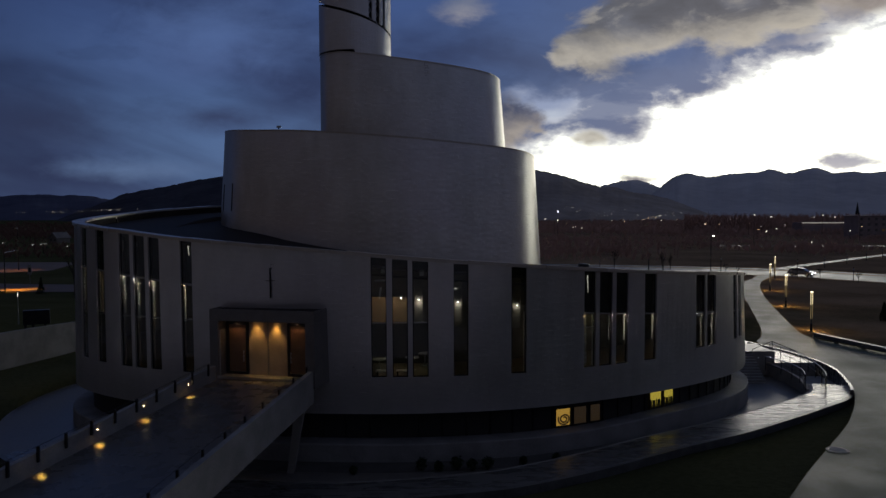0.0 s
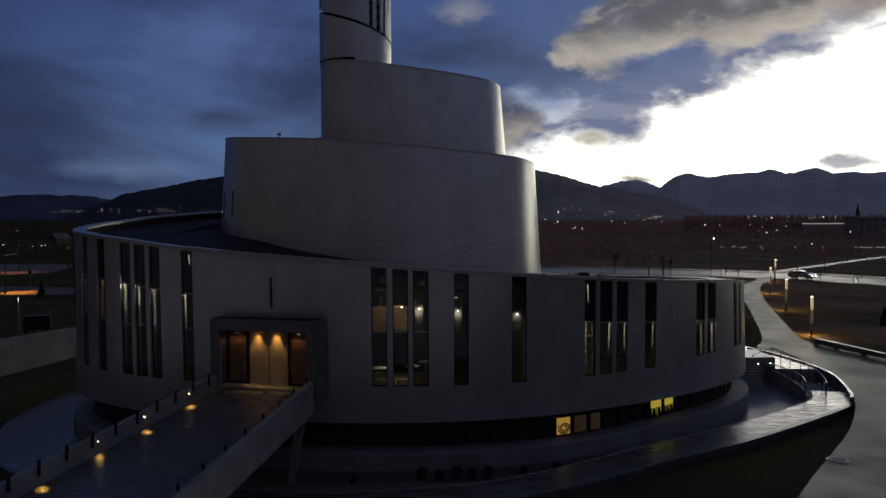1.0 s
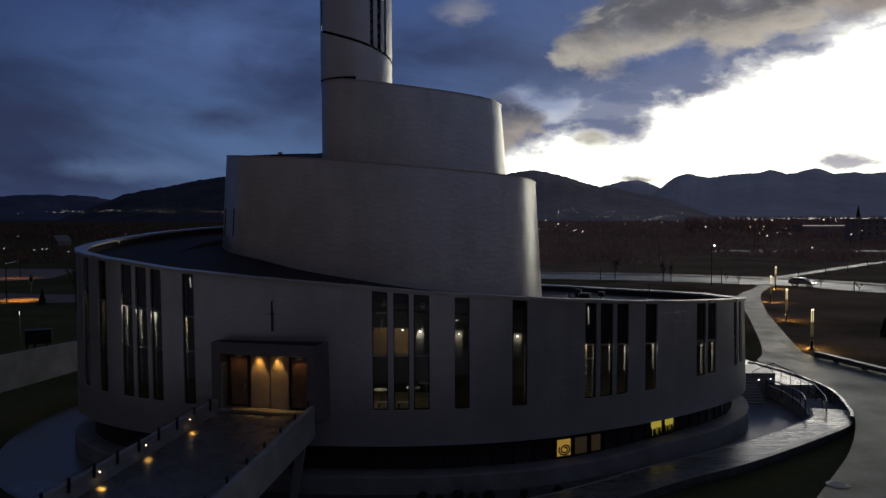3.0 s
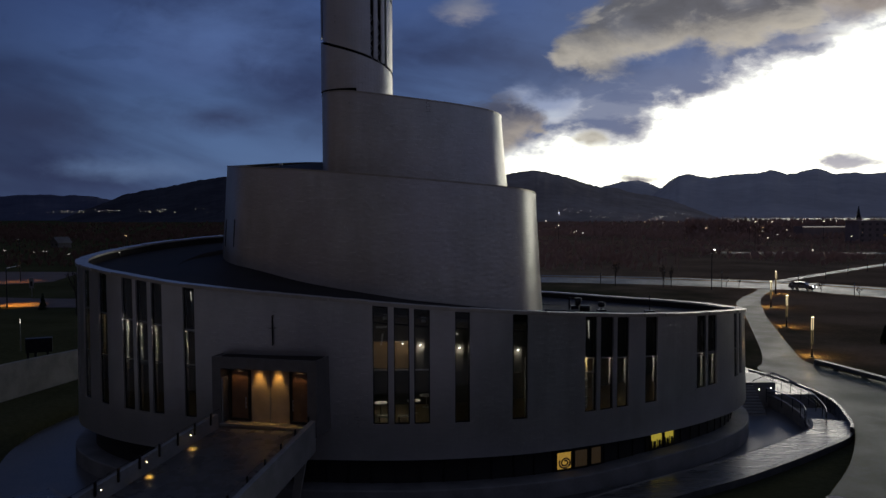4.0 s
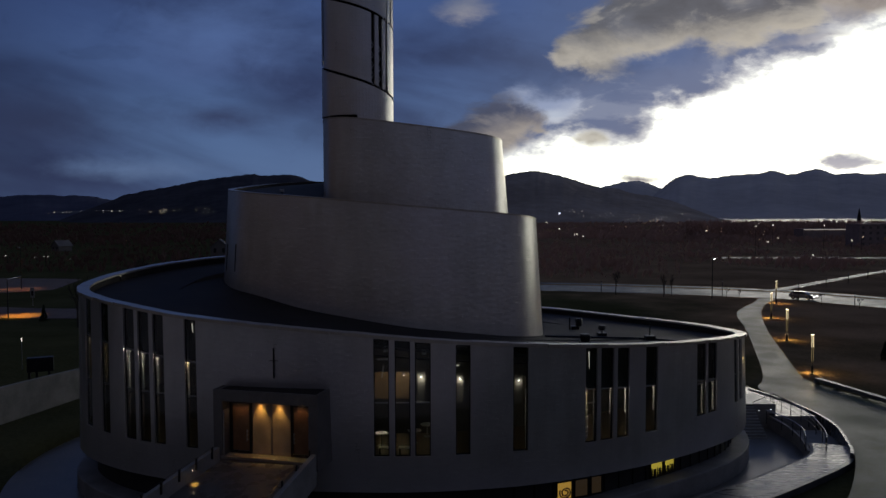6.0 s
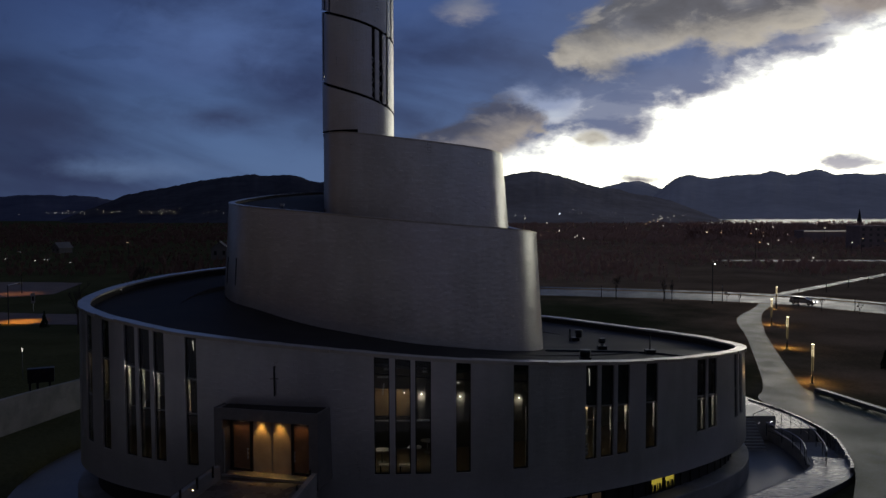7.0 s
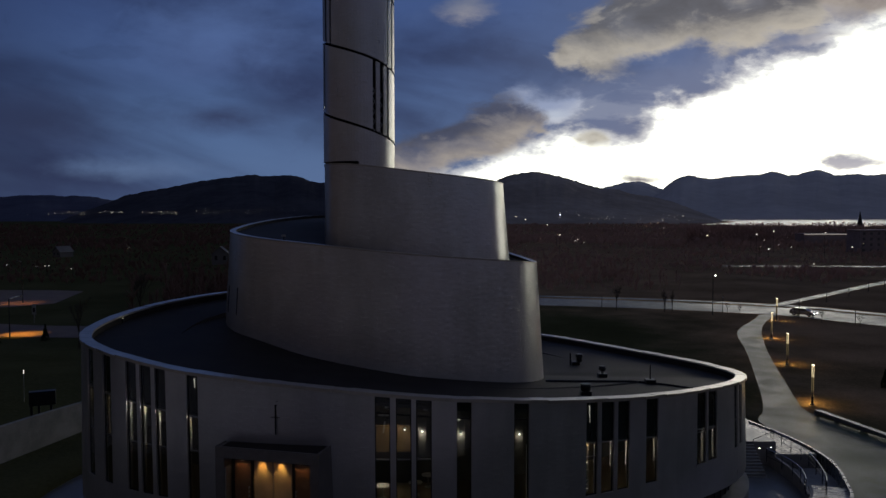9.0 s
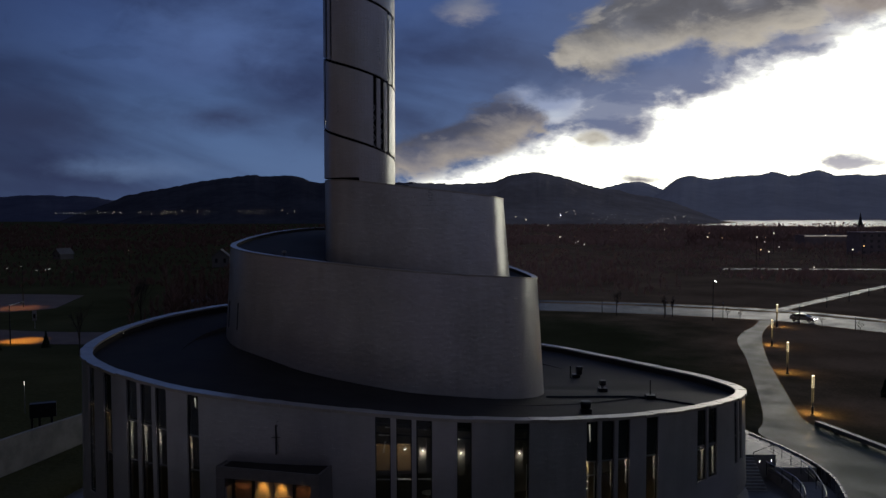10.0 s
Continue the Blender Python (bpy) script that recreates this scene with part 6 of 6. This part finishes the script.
def board(x, y, z, w):
    b = empty("notice_board", Matrix.Translation((x, y, z)) @ Matrix.Rotation(radians(25), 4, "Z"), label="black notice board on dark posts behind the retaining wall", category="board")
    bm = bmesh.new()
    box(bm, -w / 2, -0.35, 2.4, w / 2, 0.35, 3.65, 0.02)
    part("panel", bm, BLACK, b)
    for across in (-0.42, -0.14, 0.32):
        bm = bmesh.new()
        box(bm, across * w - 0.09, -0.1, -0.1, across * w + 0.09, 0.1, 2.4, 0.01)
        part("post", bm, BLACK, b)


board(-35.8, 67.3, level(-35.8, 67.3), 2.1)


def bollard_lamp(x, y, h):
    z = level(x, y)
    l = empty("bollard_lamp", Matrix.Translation((x, y, z)), label="thin lamp post with a small white light on the lawn", category="lamp", group="lawn lamps")
    bm = bmesh.new()
    tube(bm, (0, 0, 0), (0, 0, h), 0.035, 0.025, 8)
    part("post", bm, STEEL, l)
    bm = bmesh.new()
    tube(bm, (0, 0, h), (0, 0, h + 0.35), 0.03, n=10)
    part("head", bm, DIMGLOW, l)


bollard_lamp(-39.2, 70.5, 2.6)


def street_lamp(x, y, h, glow, power=0.0, color=(1.0, 0.5, 0.12), reach=-1):
    z = level(x, y)
    l = empty("street_lamp", Matrix.Translation((x, y, z)), label="tall street lamp on a thin steel pole", category="lamp", group="street lamps")
    bm = bmesh.new()
    tube(bm, (0, 0, 0), (0, 0, h), 0.10, 0.06, 8)
    part("pole", bm, BLACK, l)
    bm = bmesh.new()
    tube(bm, (0, 0, h), (0.0, reach * 1.25, h + 0.15), 0.05, n=6)
    part("arm", bm, STEEL, l)
    bm = bmesh.new()
    box(bm, -0.18, reach * 1.25 - 0.35, h + 0.05, 0.18, reach * 1.25 + 0.35, h + 0.2, 0.03)
    part("head", bm, BLACK, l)
    bm = bmesh.new()
    ball(bm, (0, reach * 1.25, h + 0.03), 0.17, 2, 1, 1.6, 0.6)
    part("lens", bm, glow, l)
    if power:
        ld = bpy.data.lights.new("street_light", "SPOT")
        ld.energy, ld.color, ld.shadow_soft_size, ld.spot_size, ld.spot_blend = power, color, 0.15, radians(76), 0.9
        o = new("street_light", ld)
        o.matrix_world = look((x, y + reach * 1.25, z + h - 0.3), (x, y + reach * 1.3, z))


street_lamp(-67.8, 118.4, 6.2, ROOMDIM, 5200, (1.0, 0.46, 0.05), reach=2.6)
street_lamp(-92.0, 166.0, 9.0, ROOMDIM, 2200, (1.0, 0.42, 0.12))
for x, y, h in ((-140, 245, 3.6), (-130.6, 245, 3.0), (-127.8, 245, 3.2), (-126.6, 245, 3.3), (-117, 240, 2.6)):
    street_lamp(x, y, h, TOWNGLOW)
street_lamp(-124, 300, 7.0, AMBERLENS)
street_lamp(50.6, 144.8, 7.6, COOLGLOW)
for x, y, h in ((71, 490, 8), (175, 440, 8), (195, 470, 8), (135, 330, 6), (190, 350, 7)):
    street_lamp(x, y, h, AMBERLENS)

sign = empty("road_sign", Matrix.Translation((-72.9, 135, level(-72.9, 135))), label="pale blank road sign on a pole", category="sign")
bm = bmesh.new()
tube(bm, (0, 0.06, 0), (0, 0.06, 3.3), 0.05, n=8)
part("pole", bm, STEEL, sign)
bm = bmesh.new()
box(bm, -0.36, -0.03, 1.5, 0.36, 0.03, 3.3, 0.02)
part("plate", bm, FARPALE, sign)
bm = bmesh.new()
box(bm, -0.2, -0.045, 1.9, 0.2, -0.03, 2.7)
part("bar", bm, BLACK, sign)


# ---- vehicles ----
def parked_car(m, paint, label):
    c = empty("car", m, label=label, category="car")
    prof = [(-2.25, 0.35), (-2.3, 0.75), (-2.15, 0.98), (-1.7, 1.42), (-0.2, 1.50), (0.55, 1.40), (1.15, 0.98), (2.0, 0.86), (2.28, 0.62), (2.25, 0.35)]
    verts = [(x, s * (0.86 if z < 1.0 else 0.68), z) for s in (-1, 1) for x, z in prof]
    k = len(prof)
    faces = [tuple(range(k)), tuple(range(2 * k - 1, k - 1, -1))] + [(i, k + i, k + (i + 1) % k, (i + 1) % k) for i in range(k)]
    bm = bmesh.new()
    vs = [bm.verts.new(v) for v in verts]
    for f in faces:
        bm.faces.new([vs[i] for i in f])
    bmesh.ops.bevel(bm, geom=list(bm.edges), offset=0.06, segments=2, affect="EDGES")
    part("body", bm, paint, c, smooth=False)
    for s in (-1, 1):
        bm = bmesh.new()
        v = [bm.verts.new(p) for p in ((-1.6, s * 0.81, 1.05), (0.95, s * 0.81, 1.05), (0.45, s * 0.71, 1.36), (-1.45, s * 0.71, 1.38))]
        bm.faces.new(v)
        part("side_window", bm, BLACK, c)
        for x in (-1.4, 1.4):
            bm = bmesh.new()
            tube(bm, (x, s * 0.72, 0.32), (x, s * 0.92, 0.32), 0.32, n=18)
            wheel = part("wheel", bm, BLACK, c)
            bm = bmesh.new()
            tube(bm, (x, s * 0.90, 0.32), (x, s * 0.935, 0.32), 0.19, n=14)
            part("rim", bm, STEEL, wheel)
        bm = bmesh.new()
        ball(bm, (2.22, s * 0.6, 0.66), 0.09, 2)
        part("headlight", bm, COOLGLOW, c)
        bm = bmesh.new()
        ball(bm, (-2.25, s * 0.6, 0.78), 0.07, 2)
        part("tail_light", bm, REDGLOW, c)


def road_place(px_u, f):
    """On the road: by bearing tangent, and the share of its width."""
    best = min(range(len(rn)), key=lambda i: abs(rn[i].lerp(rf[i], f).x / rn[i].lerp(rf[i], f).y - px_u))
    i = min(best, len(rn) - 2)
    p = rn[best].lerp(rf[best], f)
    d = (rn[i + 1].lerp(rf[i + 1], f) - rn[i].lerp(rf[i], f))
    return Matrix.Translation((p.x, p.y, p.z)) @ Matrix.Rotation(math.atan2(d.y, d.x), 4, "Z")


parked_car(road_place(0.468, 0.2), CARPAINT, "grey estate car on the wet road")


# ---- marker posts along the roads ----
def marker_post(x, y, h):
    m = empty("marker_post", Matrix.Translation((x, y, level(x, y))), label="thin dark snow pole beside the road", category="post", group="road markers")
    bm = bmesh.new()
    tube(bm, (0, 0, -0.2), (0, 0, h), 0.07, 0.05, 8)
    part("pole", bm, BLACK, m)
    bm = bmesh.new()
    tube(bm, (0, 0, h - 0.5), (0, 0, h - 0.25), 0.075, n=8)
    part("band", bm, STEEL, m, "pale reflective band")


for i in (14, 20, 25, 29, 36, 41, 46):
    p = rn[i] + (rn[i] - rf[i]).normalized() * 0.8
    marker_post(p.x, p.y, 3.4 if i % 2 else 2.4)
for f in (0.12, 0.25, 0.38, 0.5, 0.66, 0.82):
    marker_post(72 + 83 * f, 154 + 88 * f, 2.4)


# ---- trees and shrubs ----
def bare_tree(x, y, h, seed, spread=0.32, label="young leafless tree with thin upright twigs"):
    rnd = random.Random(seed)
    z = level(x, y)
    tree = empty("tree", Matrix.Translation((x, y, z)), label=label, category="tree")
    bm = bmesh.new()
    tube(bm, (0, 0, -0.1), (0, 0, h * 0.45), h * 0.016, h * 0.011, 8)
    part("trunk", bm, BARK, tree)
    bm = bmesh.new()

    def grow(p, d, length, r, depth):
        q = p + d * length
        tube(bm, p, q, r, r * 0.6, 5)
        if depth == 0:
            return
        for i in range(3 if depth > 1 else 4):
            nd = (d + Vector((rnd.uniform(-1, 1), rnd.uniform(-1, 1), rnd.uniform(0.0, 0.7))) * spread * 1.6).normalized()
            grow(p.lerp(q, rnd.uniform(0.55, 1.0)), nd, length * rnd.uniform(0.55, 0.8), r * 0.6, depth - 1)

    for i in range(5):
        a = 2 * math.pi * i / 5 + rnd.uniform(0, 1)
        grow(Vector((0, 0, h * rnd.uniform(0.25, 0.45))), Vector((math.cos(a) * spread, math.sin(a) * spread, 1)).normalized(), h * 0.24, h * 0.008, 3)
    part("crown", bm, BARK, tree, "bare twigs")


def conifer(x, y, h, seed, label="small dark spruce on the lawn"):
    rnd = random.Random(seed)
    z = level(x, y)
    tree = empty("spruce", Matrix.Translation((x, y, z)), label=label, category="tree")
    bm = bmesh.new()
    tube(bm, (0, 0, -0.1), (0, 0, h * 0.95), h * 0.025, 0.01, 7)
    part("trunk", bm, BARK, tree)
    verts, faces = [], []
    for i in range(220):
        f = rnd.random() ** 0.8
        a = rnd.uniform(0, 2 * math.pi)
        r = h * 0.27 * (1 - f) * rnd.uniform(0.5, 1.1) + 0.03
        zz = h * (0.08 + 0.9 * f)
        c = Vector((math.cos(a) * r, math.sin(a) * r, zz - r * 0.3))
        o = Vector((-math.sin(a), math.cos(a), 0)) * h * 0.05
        n = len(verts)
        verts += [Vector((0, 0, zz)), c + o, c - o, c + Vector((0, 0, -h * 0.05))]
        faces += [(n, n + 1, n + 3), (n, n + 3, n + 2)]
    mesh_object("needles", verts, faces, NEEDLES, tree)


bare_tree(34, 152, 5.2, 1, 0.25)
bare_tree(42.5, 148.5, 4.6, 2, 0.2)
bare_tree(44.5, 150, 4.2, 3, 0.2)
bare_tree(54, 146.5, 2.6, 4, 0.5, "low bare shrub beside the road")
bare_tree(56, 145.4, 2.2, 5, 0.6, "low bare shrub beside the road")
bare_tree(66, 134, 2.6, 6, 0.5, "low bare shrub beside the road")
bare_tree(70, 129, 2.4, 7, 0.5, "low bare shrub beside the road")
bare_tree(-52, 108, 7.5, 8, 0.3, "slender leafless birch by the street")
bare_tree(-60, 150, 9, 9, 0.35, "slender leafless birch by the street")
bare_tree(-56, 140, 9, 10, 0.35, "slender leafless birch by the street")
conifer(-61, 116, 2.6, 1)
conifer(-66.5, 113, 1.8, 2)
conifer(48.5, 84, 2.2, 3)
conifer(45.5, 70, 1.6, 4)


# ---- buildings far off ----
def far_block(x, y, w, d, h, floors, label):
    z = level(x, y)
    b = empty("apartment_block", Matrix.Translation((x, y, z)), label=label, category="building")
    bm = bmesh.new()
    box(bm, -w / 2, -d / 2, -1, w / 2, d / 2, h, 0)
    part("wall", bm, FARWALL, b)
    bm = bmesh.new()
    box(bm, -w / 2 - 0.4, -d / 2 - 0.4, h, w / 2 + 0.4, d / 2 + 0.4, h + 0.5, 0)
    part("roof", bm, FARWALL, b)
    rnd = random.Random(int(x))
    n = max(3, int(w / 4))
    for f in range(floors):
        for i in range(n):
            bm = bmesh.new()
            cx, cz = -w / 2 + (i + 0.5) * w / n, (f + 0.55) * h / floors
            box(bm, cx - 0.7, -d / 2 - 0.06, cz - 0.7, cx + 0.7, -d / 2 + 0.02, cz + 0.7, 0)
            part("window", bm, ROOMDIM if rnd.random() < 0.06 else FARDIM, b)


far_block(243, 420, 40, 14, 12, 4, "dark apartment block on the edge of town")
far_block(268, 380, 30, 14, 14, 4, "dark apartment block on the edge of town")
far_block(318, 640, 40, 16, 9, 3, "long low dark building among the trees")
def gable_house(x, y, w, d, h, turn, label):
    """A small far house with a gabled roof."""
    b = empty("house", Matrix.Translation((x, y, level(x, y))) @ Matrix.Rotation(radians(turn), 4, "Z"), label=label, category="house")
    bm = bmesh.new()
    box(bm, -w / 2, -d / 2, -0.5, w / 2, d / 2, h, 0)
    v = [bm.verts.new(p) for p in ((-w / 2, -d / 2, h), (w / 2, -d / 2, h), (0, -d / 2, h + w * 0.42), (-w / 2, d / 2, h), (w / 2, d / 2, h), (0, d / 2, h + w * 0.42))]
    bm.faces.new((v[0], v[1], v[2]))
    bm.faces.new((v[5], v[4], v[3]))
    part("wall", bm, FARDIM, b)
    bm = bmesh.new()
    for sx in (-1, 1):
        p = [(sx * (w / 2 + 0.4), -d / 2 - 0.4, h - 0.3), (0, -d / 2 - 0.4, h + w * 0.42 + 0.06), (0, d / 2 + 0.4, h + w * 0.42 + 0.06), (sx * (w / 2 + 0.4), d / 2 + 0.4, h - 0.3)]
        lo_v = [bm.verts.new(q) for q in p]
        up_v = [bm.verts.new((q[0], q[1], q[2] + 0.22)) for q in p]
        bm.faces.new(lo_v[::-1])
        bm.faces.new(up_v)
        for k in range(4):
            bm.faces.new((lo_v[k], lo_v[(k + 1) % 4], up_v[(k + 1) % 4], up_v[k]))
    part("roof", bm, FARDIM, b)
    for cx in (-w * 0.25, w * 0.25):
        bm = bmesh.new()
        box(bm, cx - 0.5, -d / 2 - 0.05, h * 0.45, cx + 0.5, -d / 2 + 0.03, h * 0.85, 0)
        part("window", bm, BLACK, b)


gable_house(-90, 307, 6.5, 9, 4.2, 12, "pale gabled house among bare trees")
gable_house(-189, 378, 6, 7, 2.6, -30, "pale gabled house beyond the car park")
gable_house(-70, 330, 8, 11, 4.5, -8, "pale gabled house among bare trees")
hall = empty("sports_hall", Matrix.Translation((262, 536, level(262, 536))), label="long low hall with a lit white roof edge", category="building")
bm = bmesh.new()
box(bm, -15, -7, -1, 15, 7, 8.2, 0)
part("wall", bm, FARWALL, hall)
bm = bmesh.new()
box(bm, -15.3, -7.3, 8.2, 15.3, 7.3, 8.5, 0)
part("roof", bm, FARWALL, hall)
# Roof edge glows by itself to stand for a lit eave.
bm = bmesh.new()
box(bm, -15.0, -7.55, 7.9, 15.0, -7.32, 8.4, 0)
part("lit_fascia", bm, HALLGLOW, hall, "white roof edge made to glow, as if lit")
spire = empty("distant_church", Matrix.Translation((372, 690, level(372, 690))), label="distant church with a pointed spire above the trees", category="church")
bm = bmesh.new()
box(bm, -7, -5, -1, 14, 5, 8, 0)
part("nave", bm, FARWALL, spire)
bm = bmesh.new()
box(bm, -2.2, -2.2, -1, 2.2, 2.2, 13, 0)
part("tower", bm, FARWALL, spire)
bm = bmesh.new()
tube(bm, (0, 0, 13), (0, 0, 26), 2.4, 0.1, 8)
part("spire", bm, BLACK, spire)


cover = empty("manhole_cover")
tagged(cover, "round iron manhole cover in the wet path", "manhole cover")
bm = bmesh.new()
tube(bm, (19.9, 38.2, -1.03), (19.9, 38.2, -0.995), 0.55, n=28)
part("ring", bm, BLACK, cover)
bm = bmesh.new()
tube(bm, (19.9, 38.2, -1.0), (19.9, 38.2, -0.985), 0.42, n=28)
part("lid", bm, CONCRETE, cover)


# ---- shrubs in the bed at the foot of the church ----
def shrub(x, y, z, h, seed):
    rnd = random.Random(seed)
    s = empty("shrub", Matrix.Translation((x, y, z)), label="small dark shrub in the planting bed by the plinth", category="shrub", group="bed shrubs")
    bm = bmesh.new()
    for i in range(7):
        a = rnd.uniform(0, 6.3)
        tube(bm, (0, 0, -0.05), (math.cos(a) * h * 0.3, math.sin(a) * h * 0.3, h * rnd.uniform(0.6, 0.9)), 0.02, 0.008, 5)
    part("stems", bm, BARK, s)
    verts, faces = [], []
    for i in range(260):
        d = Vector((rnd.gauss(0, 1), rnd.gauss(0, 1), rnd.gauss(0, 0.8))).normalized() * h * 0.5 * rnd.uniform(0.5, 1.05)
        c = Vector((d.x * 0.9, d.y * 0.9, h * 0.55 + d.z))
        e = Vector((rnd.uniform(-1, 1), rnd.uniform(-1, 1), rnd.uniform(-1, 1))).normalized() * 0.07
        f = Vector((rnd.uniform(-1, 1), rnd.uniform(-1, 1), rnd.uniform(-1, 1))).normalized() * 0.05
        n = len(verts)
        verts += [c + e, c + f, c - e, c - f]
        faces.append((n, n + 1, n + 2, n + 3))
    mesh_object("leaves", verts, faces, NEEDLES, s)


for i, (x, y, h) in enumerate(((-1.1, 38.75, 0.9), (-0.2, 38.6, 0.7), (0.7, 38.8, 1.0), (1.5, 38.7, 0.8), (2.3, 38.9, 0.9), (4.2, 39.6, 0.6), (-4.5, 38.2, 0.6), (6.0, 39.9, 0.7))):
    shrub(x, y, -2.17, h * 0.75, 40 + i)
bed_in = [Vector((p.x, p.y, -2.155)) for p in offset([foot_of(on_rim(5.0 + 0.1 * i)) for i in range(48)], 0.3, closed=False)]
bed_out = [Vector((p.x, p.y, -2.155)) for p in offset([foot_of(on_rim(5.0 + 0.1 * i)) for i in range(48)], 1.9, closed=False)]
tagged(strip("planting_bed", bed_in, bed_out, GRAVEL), "dark gravel planting bed along the plinth", "planting bed", kind="structure")
